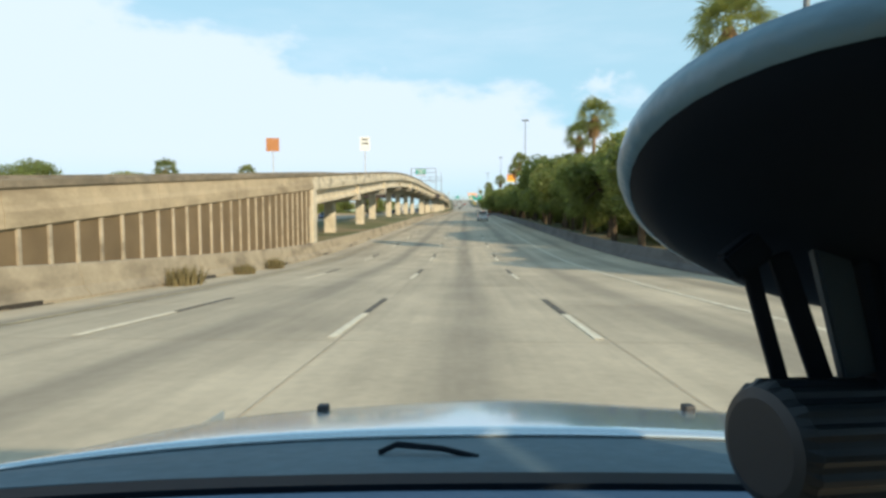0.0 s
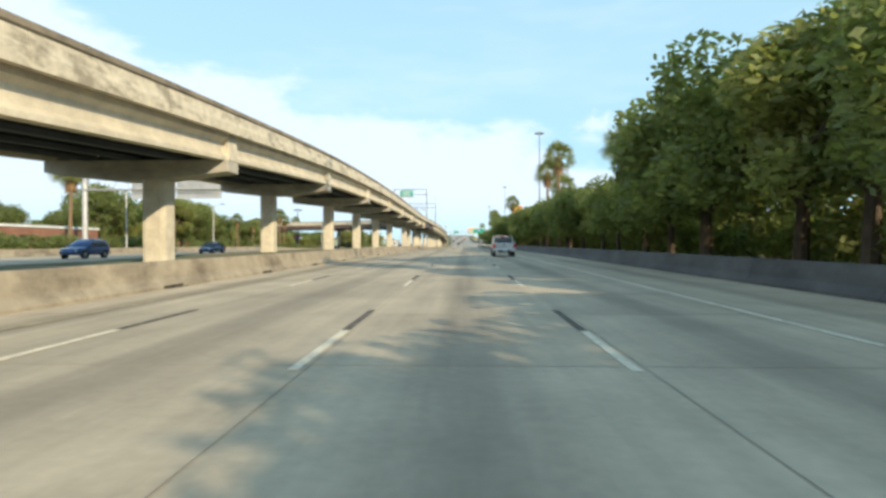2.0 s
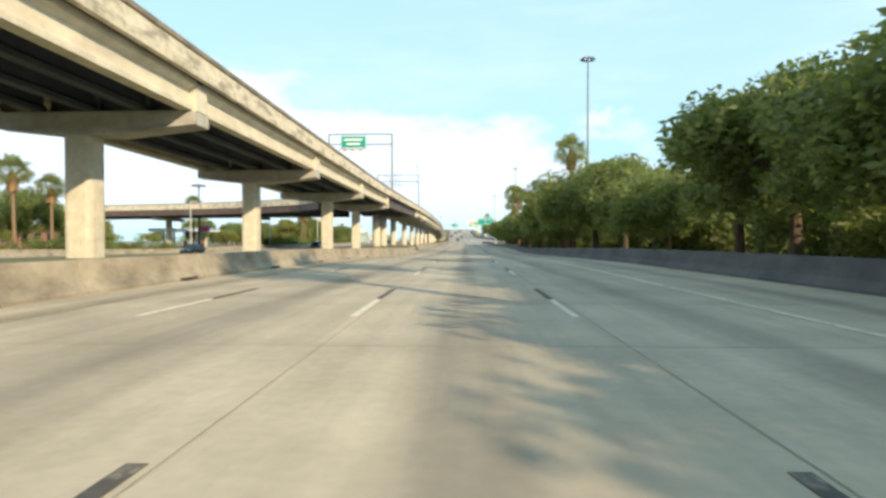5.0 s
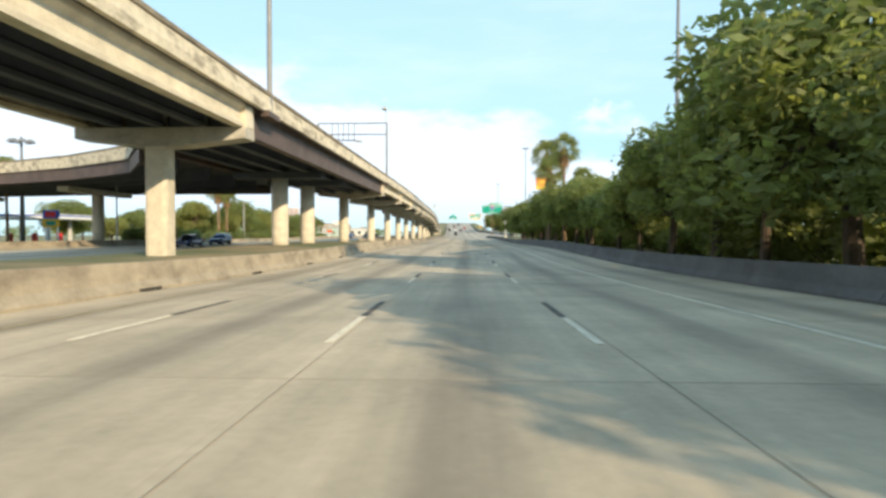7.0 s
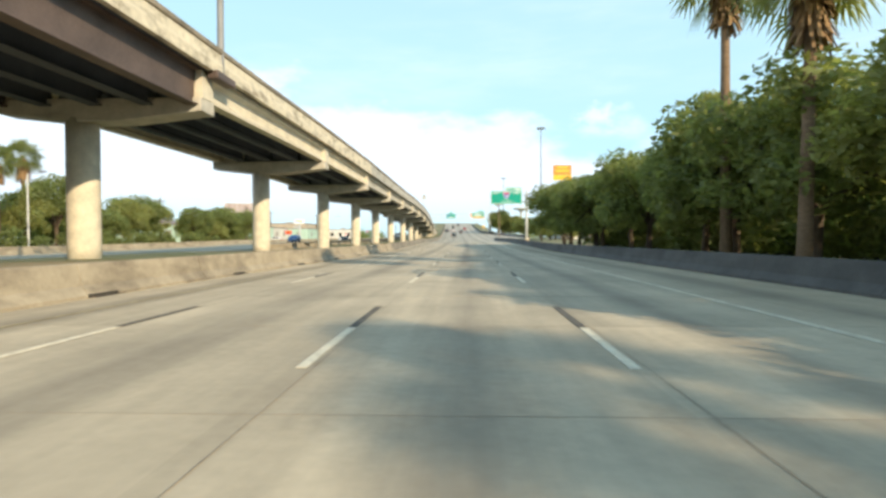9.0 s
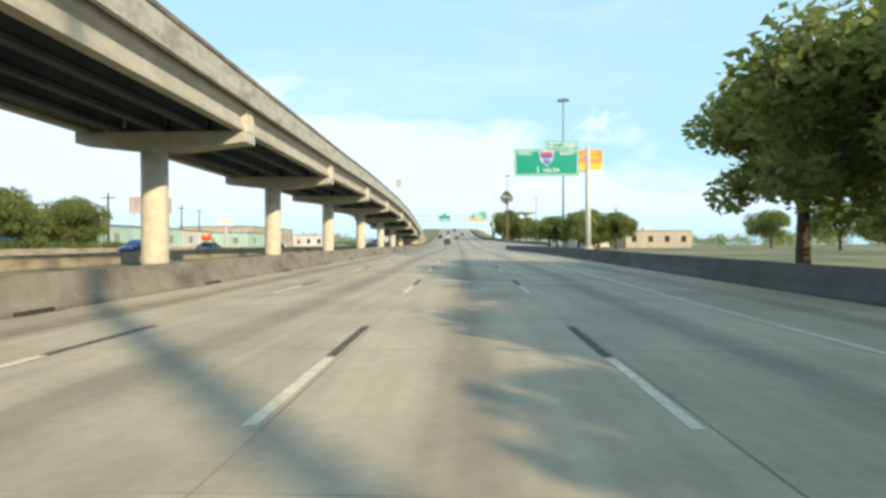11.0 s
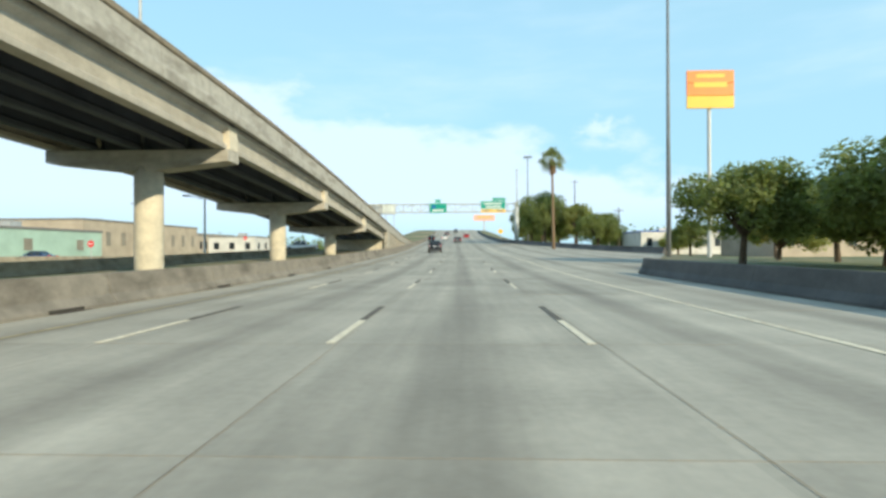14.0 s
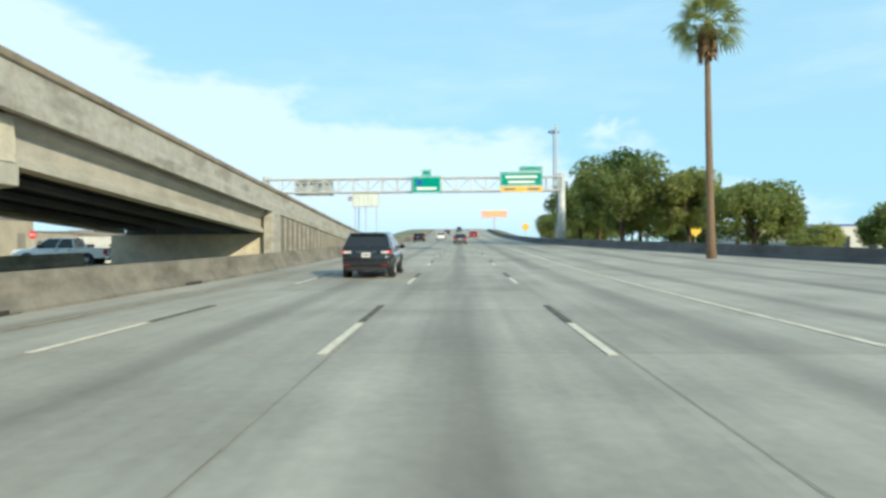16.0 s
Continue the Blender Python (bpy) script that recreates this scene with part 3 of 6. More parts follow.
COLUMN_OFF = {69.0: 1.4, 92.0: 0.9, 137.2: -0.4, 223.0: 0.6, 247.0: -0.35, 302.2: -1.2, 326.0: -0.95, 390.3: -0.7, 433.0: 0.3, 458.0: 0.3, 480.0: 0.45, 503.0: 0.3}
for y in PIERS:
    k, c = cap_z(y), road_x(y)
    pier = thing("pier", pose(c - 17.4, y, ground_z(-17, y) - 0.06), "concrete bridge pier with a wide hammerhead cap", "pier", "piers of the viaduct", kind="structure")
    base = ground_z(-17, y) - 0.06
    h = k - base
    off = COLUMN_OFF.get(y, -0.7 if y < 380 else -0.4)
    if y < 260:
        part("column", boxes((off - 0.64, off + 0.64, -0.62, 0.62, -0.2, h - 0.2), bevel=0.24), COLUMN, pier)
    else:
        part("column", loft([ring(off, 0, z, 0.74) for z in (-0.2, 0.6, h * 0.5, h - 0.2)]), COLUMN, pier, smooth=True)
    prof = [(5.0, h + 0.02), (5.0, h + 0.66), (-5.0, h + 0.66), (-5.0, h + 0.02), (-4.6, h - 0.02), (-1.1, h - 0.42), (1.1, h - 0.42), (4.6, h - 0.02)]
    cap = loft([[(x, d, z) for x, z in prof] for d in (-0.72, 0.72)])
    bmesh.ops.bevel(cap, geom=list(cap.edges), offset=0.03, segments=1, affect="EDGES")
    # The cap has the shade tone; its raised ends keep the lit column tone.
    part("cap", cap, CAP_CONCRETE, pier)
    for s in (1, -1):
        part("cap_end", loft([[(s * x, d, z) for x, z in ((4.2, h + 0.664), (5.02, h + 0.664), (5.02, h + 1.2), (4.95, h + 1.97), (4.68, h + 1.97), (4.6, h + 1.2))] for d in (-0.55, 0.55)]), COLUMN, pier)
    part("bearing_row", boxes(*[(x + 17.4 - 0.25, x + 17.4 + 0.25, -0.3, 0.3, h + 0.6, h + 0.67) for x in (-15.0, -17.45, -19.9)]), STEEL, pier)
for y in (269.4, 279.2):
    k, c = cap_z(y), road_x(y)
    base = ground_z(-17, y) - 0.06
    pier = thing("pier", pose(c - 17.9, y, base), "tall round concrete column under the wide deck", "pier", "piers of the viaduct", kind="structure")
    part("column", loft([ring(0, 0, z, 0.80) for z in (-0.2, 0.6, 3.5, k - 0.25 - base)]), COLUMN, pier, smooth=True)
    # Cap coloured as dark as the shade below the wide deck.
    part("cap", boxes((-4.3, 4.3, -0.9, 0.9, k - 0.25 - base, k + 0.302 - base), bevel=0.03), SOFFIT_SHADE, pier)


# ---------------------------------------------------------------- ramps on retaining walls
def retained_ramp(y0, y1, label, end_y):
    root = thing("retained_ramp", pose(0, 0, 0), label, "ramp wall", kind="structure")
    bed = lambda y: ground_z(-17, y) - 0.5

    def core(y):
        c, k = road_x(y), cap_z(y)
        top = max(k + 2.34, bed(y) + 0.3)
        return [(c - 22.6, y, bed(y)), (c - 12.45, y, bed(y)), (c - 12.45, y, top), (c - 22.6, y, top)]
    part("fill", along(core, y0 + 1.2, y1 - 1.2, 4), ASPH_DECK, root)
    for side in (0, 1):
        s = (lambda v: v) if side == 0 else (lambda v: -34.9 - v)
        pts = [(s(-12.0), 1.95), (s(-11.93), 2.0), (s(-11.93), 2.42), (s(-11.98), 2.60), (s(-12.02), 3.298), (s(-12.34), 3.298), (s(-12.34), 3.0), (s(-12.5), 2.6), (s(-12.6), 2.36), (s(-12.4), 1.95)]
        n = round((y1 - y0) / 7.6)
        for i in range(n):
            part("parapet_section", along(profile(pts), y0 + (y1 - y0) * i / n + 0.012, y0 + (y1 - y0) * (i + 1) / n - 0.012, 4), RAMP_PARAPET if y0 < 300 else DIM_PARAPET, root)
            part("coping", along(profile(coping_shape(s)), y0 + (y1 - y0) * i / n + 0.010, y0 + (y1 - y0) * (i + 1) / n - 0.010, 4), COPING, root)
    y = y0
    while y < y1 - 0.5:
        e = min(y + 1.2, y1)
        zb = bed((y + e) / 2)

        def slab(yy, x0=-12.05, x1=-12.45):
            c, k = road_x(yy), cap_z(yy)
            return [(c + x0, yy, zb), (c + x1, yy, zb), (c + x1, yy, k + 1.96), (c + x0, yy, k + 1.96)]
        if cap_z(y) + 1.9 > zb + 0.2:
            part("wall_panel", loft([slab(y + 0.06), slab(e - 0.06)]), PANEL if y0 < 300 else GREY_PANEL, root)
            part("wall_rib", loft([slab(y - 0.06, -11.98), slab(y + 0.06, -11.98)]), CONCRETE if y0 < 300 else DIM_PARAPET, root)
        y = e
    c, k = road_x(end_y), cap_z(end_y)
    s = 1 if end_y == y1 else -1
    zb = bed(end_y)
    part("abutment_wall", boxes((c - 22.9, c - 12.0, end_y - s * 1.0 + (0.02 if s > 0 else 0), end_y - s * 1.0 + 0.98, zb, k + 0.62)) if s > 0 else
         boxes((c - 22.9, c - 12.0, end_y + 0.02, end_y + 1.0, zb, k + 0.62)), COLUMN, root)
    part("end_pilaster", boxes((c - 12.5, c - 11.85, end_y - 0.6, end_y + 0.6, zb, k + 2.0), bevel=0.03), COLUMN if y0 < 300 else DIM_PARAPET, root)


retained_ramp(-40, 45.9, "rising concrete ramp held by brown ribbed retaining wall panels", 45.9)
retained_ramp(525.0, 640, "falling concrete ramp held by ribbed retaining wall panels", 525.0)


# curved branch ramp leaving the viaduct towards the far side
def branch_ramp():
    root = thing("branch_ramp", pose(0, 0, 0), "wide curved concrete branch ramp leaving the viaduct", "bridge", kind="structure")
    near = [(-22.95, 250), (-28, 262), (-34, 271), (-45, 278), (-56, 283), (-75, 289), (-100, 295), (-150, 303)]
    far = [(-22.95, 303), (-30, 303), (-40, 302.5), (-50, 303), (-62, 304.5), (-78, 308), (-102, 313), (-150, 321)]

    def at_share(i, f):
        return near[i][0] + (far[i][0] - near[i][0]) * f, near[i][1] + (far[i][1] - near[i][1]) * f

    def sweep(f, shape, first=0):
        """shape: offsets towards the far edge and heights, along the line at share f."""
        rings = []
        for i in range(first, len(near)):
            x, y = at_share(i, f)
            dx, dy = far[i][0] - near[i][0], far[i][1] - near[i][1]
            n = math.hypot(dx, dy)
            rings.append([(x + u * dx / n, y + u * dy / n, 6.95 + v) for u, v in shape])
        return loft(rings)
    slab = [[(*at_share(i, 0), 9.0), (*at_share(i, 1), 9.0), (*at_share(i, 1), 9.25), (*at_share(i, 0), 9.25)] for i in range(len(near))]
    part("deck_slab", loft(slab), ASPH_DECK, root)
    for f, s in ((0, 1), (1, -1)):
        part("parapet", sweep(f, [(s * 0.3, 2.31), (-s * 0.05, 2.0), (-s * 0.08, 3.2), (s * 0.25, 3.2)], 1), PARAPET, root)
        part("coping", sweep(f, [(-s * 0.12, 3.204), (-s * 0.12, 3.42), (s * 0.28, 3.42), (s * 0.28, 3.204)], 1), COPING, root)
    for f in (0.02, 0.2, 0.4, 0.6, 0.8, 0.98):
        part("girder", sweep(f, [(-0.25, 0.65), (0.25, 0.65), (0.25, 2.04), (-0.25, 2.04)], 1), RUST if f in (0.02, 0.98) else SOFFIT_SHADE, root)
    for x, y in ((-50, 291), (-76, 299), (-104, 304.5), (-132, 309)):
        p = thing("pier", pose(x, y, ground_z(x, y) - 0.06), "round concrete column under the branch ramp", "pier", "piers of the branch ramp", kind="structure")
        part("column", loft([ring(0, 0, z, 0.75) for z in (-0.2, 3, 6.9)]), COLUMN, p, smooth=True)
        part("cap", boxes((-0.7, 0.7, -7.0, 7.0, 6.9, 7.55), bevel=0.03), COLUMN, p)


branch_ramp()

# opposite carriageway and its barrier beyond the viaduct
opposite = sheet("opposite_road", [-44, -40, -36, -32, -28], NEAR_YS[::2], -0.01, PAVEMENT, True, "pale concrete carriageway beyond the viaduct", "road", ground_z)
barrier_run("shaded_barrier", lambda y: road_x(y) - 24.6, 345, 524, -1, "low concrete barrier beyond the piers", 0.8, 12.2, lambda y: ground_z(-25, y) - 0.05)
barrier_run("far_barrier", lambda y: road_x(y) - 45.4, -40, 640, 1, "low concrete barrier beside the frontage road", 0.8, 18.3, lambda y: ground_z(-45, y) - 0.05)


# ---------------------------------------------------------------- trees
def leaf_cloud(blobs, count, size, rng, flat=0.5):
    """Many small leaf sprays, each a bent pair of triangles, set through overlapping clumps."""
    verts, faces = [], []
    total = sum(b[3] ** 2 for b in blobs)
    for bx, by, bz, br, sq in blobs:
        n = int(count * br**2 / total)
        d = rng.normal(size=(n, 3))
        d /= np.linalg.norm(d, axis=1)[:, None]
        r = br * (0.45 + 0.72 * rng.random(n) ** 0.8)
        p = d * r[:, None] * np.array([1, 1, sq]) + np.array([bx, by, bz])
        for q, w in zip(p, d):
            t = rng.normal(size=3)
            t[2] *= flat
            t /= np.linalg.norm(t)
            u = np.cross(t, w + 0.6 * rng.normal(size=3))
            u /= np.linalg.norm(u) + 1e-6
            s = size * (0.55 + 0.9 * rng.random())
            i = len(verts)
            verts += [q - t * s, q + u * s * 0.45, q + t * s, q - u * s * 0.45]
            faces.append((i, i + 1, i + 2, i + 3))
    me = bpy.data.meshes.new("crown")
    me.from_pydata([tuple(v) for v in verts], [], faces)
    return me


def make_tree(seed, height, spread, leaf, label, lift=0.3):
    rng = np.random.default_rng(seed)
    root = thing("tree", pose(0, 0, 0), label, "tree", "roadside trees")
    fork = height * lift
    legs = [((0, 0, -0.3), (0.15, 0.1, fork), 0.34, 0.24)]
    blobs = []
    for i in range(9):
        a = 2.399 * i + rng.random()
        rr = spread * (0.25 + 0.5 * rng.random())
        z = height * (0.48 + 0.34 * rng.random())
        tip = (rr * math.cos(a), rr * math.sin(a), z)
        mid = (tip[0] * 0.45, tip[1] * 0.45, fork + (z - fork) * 0.55)
        legs += [((0.15, 0.1, fork * (0.85 + 0.1 * rng.random())), mid, 0.17, 0.11), (mid, tip, 0.11, 0.04)]
        blobs.append((tip[0], tip[1], z, spread * (0.32 + 0.16 * rng.random()), 0.72))
        blobs.append((tip[0] * 1.25, tip[1] * 1.25, z - height * 0.08, spread * (0.2 + 0.14 * rng.random()), 0.7))
        low = height * (0.30 + 0.16 * rng.random())
        blobs.append((tip[0] * 1.15, tip[1] * 1.15, low, spread * (0.18 + 0.14 * rng.random()), 0.8))
        legs.append((mid, (tip[0] * 1.0, tip[1] * 1.0, low), 0.08, 0.03))
    blobs.append((0, 0, height * 0.80, spread * 0.42, 0.6))
    part("trunk", tubes(*legs, n=8), BARK, root)
    me = leaf_cloud(blobs, 13500, 0.225, rng)
    me.materials.append(leaf)
    crown = new("crown", me)
    crown.parent = root
    return root


def make_palm(seed, height, label):
    rng = np.random.default_rng(seed)
    root = thing("palm_tree", pose(0, 0, 0), label, "palm tree", "roadside palms")
    lean = 0.25
    rings = []
    for i in range(9):
        z = height * i / 8
        rings.append(ring(lean * math.sin(i / 8 * 1.4), 0, z - 0.3, 0.30 - 0.12 * i / 8 + (0.1 if i == 0 else 0), 12))
    part("trunk", loft(rings), PALM_BARK, root, smooth=True)
    top = Vector((lean, 0, height - 0.4))
    # shaggy skirt of dead leaves
    verts, faces = [], []
    for i in range(260):
        a, dz = rng.random() * 6.28, rng.random() * 1.9
        r0 = 0.22 + 0.15 * rng.random()
        p = top + Vector((r0 * math.cos(a), r0 * math.sin(a), -dz))
        q = p + Vector((math.cos(a) * (0.25 + 0.45 * rng.random()), math.sin(a) * (0.25 + 0.45 * rng.random()), -0.7 - 0.5 * rng.random()))
        s = Vector((-math.sin(a), math.cos(a), 0)) * 0.09
        k = len(verts)
        verts += [p - s, p + s, q + s * 0.6, q - s * 0.6]
        faces.append((k, k + 1, k + 2, k + 3))
    me = bpy.data.meshes.new("dry_skirt")
    me.from_pydata([tuple(v) for v in verts], [], faces)
    me.materials.append(DRY_LEAF)
    sk = new("dry_skirt", me)
    sk.parent = root
    # fan leaves, each turned about its own stalk
    verts, faces = [], []
    for i in range(48):
        a = 2.399 * i
        el = math.radians(82 - 124 * (i / 47) ** 0.85 + rng.normal() * 7)
        d = Vector((math.cos(a) * math.cos(el), math.sin(a) * math.cos(el), math.sin(el)))
        stalk = top + d * (1.0 + 0.7 * rng.random())
        side = d.cross(Vector((0, 0, 1)))
        side = side.normalized() if side.length > 0.1 else Vector((1, 0, 0))
        up = side.cross(d).normalized()
        roll = rng.normal() * 0.5
        side, up = side * math.cos(roll) + up * math.sin(roll), up * math.cos(roll) - side * math.sin(roll)
        w = side * 0.03
        k = len(verts)
        verts += [top - w, top + w, stalk + w, stalk - w]
        faces.append((k, k + 1, k + 2, k + 3))
        for j in range(13):
            f = math.radians(-85 + 170 * j / 12)
            dd = (d * math.cos(f) + side * math.sin(f)).normalized()
            ln = 1.6 - 0.45 * abs(j - 6) / 6
            mid = stalk + dd * ln * 0.6 + up * 0.07
            tip = stalk + dd * ln - Vector((0, 0, 0.25 + 0.2 * rng.random()))
            ww = dd.cross(up).normalized() * 0.07
            k = len(verts)
            verts += [stalk, mid - ww, tip, mid + ww]
            faces.append((k, k + 1, k + 2, k + 3))
    me = bpy.data.meshes.new("fronds")
    me.from_pydata([tuple(v) for v in verts], [], faces)
    me.materials.append(PALM_LEAF)
    fr = new("fronds", me)
    fr.parent = root
    return root


oaks = [make_tree(1, 10.5, 5.6, OAK_LEAF, "dense dark green roadside oak with a broad crown"),
        make_tree(2, 9.3, 5.0, OAK_LEAF, "dark green oak with a rounded dense crown"),
        make_tree(3, 11.0, 4.6, BRIGHT_LEAF, "tall lighter green tree with a loose crown"),
        make_tree(4, 6.5, 4.6, BRIGHT_LEAF, "low spreading light green tree", 0.22),
        make_tree(5, 12.0, 5.2, OAK_LEAF, "tall dark green tree with an uneven crown")]
def make_shrub(seed):
    rng = np.random.default_rng(seed)
    root = thing("shrub", pose(0, 0, 0), "dense dark green roadside shrub", "shrub", "shrubs under the trees")
    blobs = [(1.1 * rng.normal() * 0.8, 1.4 * rng.normal() * 0.8, 0.8 + 0.7 * rng.random(), 0.8 + 0.5 * rng.random(), 0.85) for _ in range(8)]
    part("stem", tubes(*[((0, 0, -0.2), (b[0] * 0.8, b[1] * 0.8, b[2]), 0.05, 0.02) for b in blobs], n=6), BARK, root)
    me = leaf_cloud(blobs, 3500, 0.17, rng)
    me.materials.append(OAK_LEAF)
    crown = new("foliage", me)
    crown.parent = root
    return root


shrubs = [make_shrub(21), make_shrub(22)]
palms = [make_palm(11, 15.0, "tall fan palm with a shaggy brown skirt"), make_palm(12, 12.0, "fan palm with drooping green fronds"), make_palm(13, 18.0, "slender tall fan palm with a small round head")]

rng_place = random.Random(5)


def plant(src, x, y, s=1.0):
    t = copy_thing(src, pose(x, y, ground_z(x, y) - 0.08, 0, 0, rng_place.uniform(0, 360)))
    t.scale = (s, s, s)
    return t


# the row beside the motorway: a close line of oaks hugging the barrier, palms among them
SHADE = [(20, 3.5), (48, 3.2), (51, 0), (60, -0.5), (64, -2.2), (70, -1.6), (74, 0.5), (84, 1), (91, 0.5), (96, -3), (108, -3), (111, -4), (117, -4), (121, 2.6), (127, 2.2), (146, 1.2), (165, 0), (200, -0.4),
         (206, -0.6), (210, 3), (216, 3.5), (219, 0.5), (224, -1.5), (231, -2), (234, -4), (237, -3), (240, 3), (246, 3), (250, -4), (257, -4), (261, -1.5), (274, -1), (278, 3), (290, 3), (296, 0), (344, 0.5), (352, 0.5),
         (359, 0), (366, -1.5), (386, -1.5), (393, 1.5), (405, 2)]
shade_reach = lerp_table(SHADE)  # how far across the road the trees' shade reaches, along y
OAK_TOP = (10.5, 9.3, 11.0, 6.5, 12.0)
for k in range(50):
    y = 18 + 7.0 * k + rng_place.uniform(-1.2, 1.2)
    x = 14.2 + rng_place.uniform(-0.5, 0.8)
    tall = (x - shade_reach(y + 18)) / 1.58
    i = (0, 1, 4, 0, 2)[k % 5]
    plant(oaks[i], x, y, min(1.2, max(0.55, tall / OAK_TOP[i])))
    if k % 2 == 0 and k > 5:
        plant(oaks[(1, 2, 0)[k % 3]], 24 + rng_place.uniform(-1, 3), y + 4, rng_place.uniform(0.75, 0.9))
for x, y, i, s in ((15.2, 69, 0, 0.93), (15.4, 80, 0, 0.86), (11.8, 27, 0, 0.74), (16.5, 120, 1, 0.95), (14.0, 147.5, 0, 0.97), (13.7, 156, 0, 0.88), (18, 168, 1, 1.0), (14, 231, 0, 0.95), (12.2, 285.5, 0, 0.83),
                   (11.6, 295, 1, 0.9), (12.5, 303, 0, 0.95), (23, 330, 0, 0.9), (14.5, 526, 2, 0.86), (20, 256, 1, 1.0)):
    plant(palms[i], x, y, s)
for x, y, i, s in ((19, 330, 0, 1.0), (30, 352, 1, 0.9), (19.8, 470, 1, 0.85), (17.6, 560, 4, 1.12), (17.5, 588, 0, 1.05), (23, 452, 1, 0.85), (27, 462, 0, 0.9), (32, 458, 1, 0.9), (24, 556, 2, 1.0), (22, 568, 1, 1.0), (20, 585, 0, 1.0), (26, 545, 1, 0.9), (30, 470, 3, 1.0), (34, 482, 1, 0.9), (38, 500, 3, 1.1),
                   (26, 612, 0, 1.0), (30, 640, 4, 1.0), (50, 560, 1, 0.9), (58, 590, 3, 1.0), (46, 620, 0, 1.0), (22, 660, 4, 0.9), (28, 690, 0, 1.0), (60, 430, 1, 0.9), (70, 470, 0, 0.9), (48, 400, 3, 1.0)):
    plant(oaks[i], x, y, s)
# beyond the opposite carriageway
for k in range(56):
    y = 58 + 6.6 * k + rng_place.uniform(-2, 2)
    if 243 < y < 324 or 106 < y < 150:
        if y < 200:
            plant(oaks[(3, 1, 0)[k % 3]], -80 - rng_place.uniform(0, 12), y + 3, rng_place.uniform(0.9, 1.1))
        continue
    plant(oaks[(0, 2, 4, 3, 1, 2)[k % 6]], -53 - rng_place.uniform(0, 6), y, 1.0 if 150 < y < 186 else rng_place.uniform(0.66, 0.92))
    plant(oaks[(3, 1, 0)[k % 3]], -74 - rng_place.uniform(0, 20), y + 3, rng_place.uniform(0.75, 0.95))
for x, y in ((-62, 404), (-66, 416), (-60, 424), (-98, 430), (-99, 448), (-101, 462), (-90, 480), (-92, 500), (-96, 522), (-88, 540)):
    plant(oaks[3], x, y, 0.9)
for k in range(24):
    y = 420 + 16 * k
    plant(oaks[(3, 1, 0)[k % 3]], -118 - rng_place.uniform(0, 50), y, rng_place.uniform(0.7, 1.0))
for x, y, i, s in ((-42 - 8, 96, 1, 0.8), (-50, 152, 1, 0.7), (-62, 245, 1, 1.0), (-50, 330, 1, 0.9), (-51, 336, 1, 0.85), (-55, 345, 1, 1.0), (-50, 133, 1, 0.9), (-49.5, 186, 1, 0.58), (-49, 194, 1, 0.5), (-49, 214, 1, 0.8), (-50, 221, 1, 0.72), (-70, 300, 0, 0.8)):
    plant(palms[i], x, y, s)
for k in range(88):
    y = 46 + 3.5 * k
    plant(shrubs[k % 2], 19.0 + rng_place.uniform(-1.2, 1.2), y, rng_place.uniform(0.9, 1.5))
for k in range(46):
    y = 60 + 8.0 * k
    if not 250 < y < 296:
        plant(shrubs[k % 2], -49.0 - rng_place.uniform(0, 2), y, rng_place.uniform(0.7, 1.2))
for o in oaks + palms + shrubs:
    for c in (o, *o.children_recursive):
        bpy.data.objects.remove(c)


def far_woods():
    rng = np.random.default_rng(9)
    blobs = []
    for k in range(260):
        side = -1 if k % 2 else 1
        y = 640 + 900 * (k / 260) ** 1.2
        x = side * (70 + 380 * rng.random()) - 10
        blobs.append((x, y, ground_z(x, y) + 4.5, 5.5 + 2 * rng.random(), 0.75))
    me = leaf_cloud(blobs, 45000, 0.9, rng)
    me.name = "far_woods"
    me.materials.append(OAK_LEAF)
    tagged(new("far_woods", me), "distant dark green belt of trees", "trees", kind="stuff")


far_woods()


def weed(x, y, s):
    rng = np.random.default_rng(int(y))
    verts, faces = [], []
    for i in range(240):
        a, r = rng.random() * 6.28, 0.45 * rng.random() ** 0.7
        p = Vector((r * math.cos(a), r * 1.6 * math.sin(a), 0))
        q = p + Vector((rng.normal() * 0.12, rng.normal() * 0.12, 0.25 + 0.35 * rng.random()))
        w = Vector((rng.normal(), rng.normal(), 0)).normalized() * 0.03
        k = len(verts)
        verts += [p - w, p + w, q]
        faces.append((k, k + 1, k + 2))
    me = bpy.data.meshes.new("weed_clump")
    me.from_pydata([tuple(v) for v in verts], [], faces)
    me.materials.append(WEED)
    ob = new("weed_clump", me)
    ob.matrix_world = pose(x + road_x(y), y, road_z(y)) @ Matrix.Scale(s, 4)
    tagged(ob, "dry weed clump growing at the barrier foot", "weeds", "weeds at the barrier")


weed(-8.35, 17.0, 1.1)
weed(-8.45, 22.0, 0.8)
weed(-8.45, 25.5, 0.9)


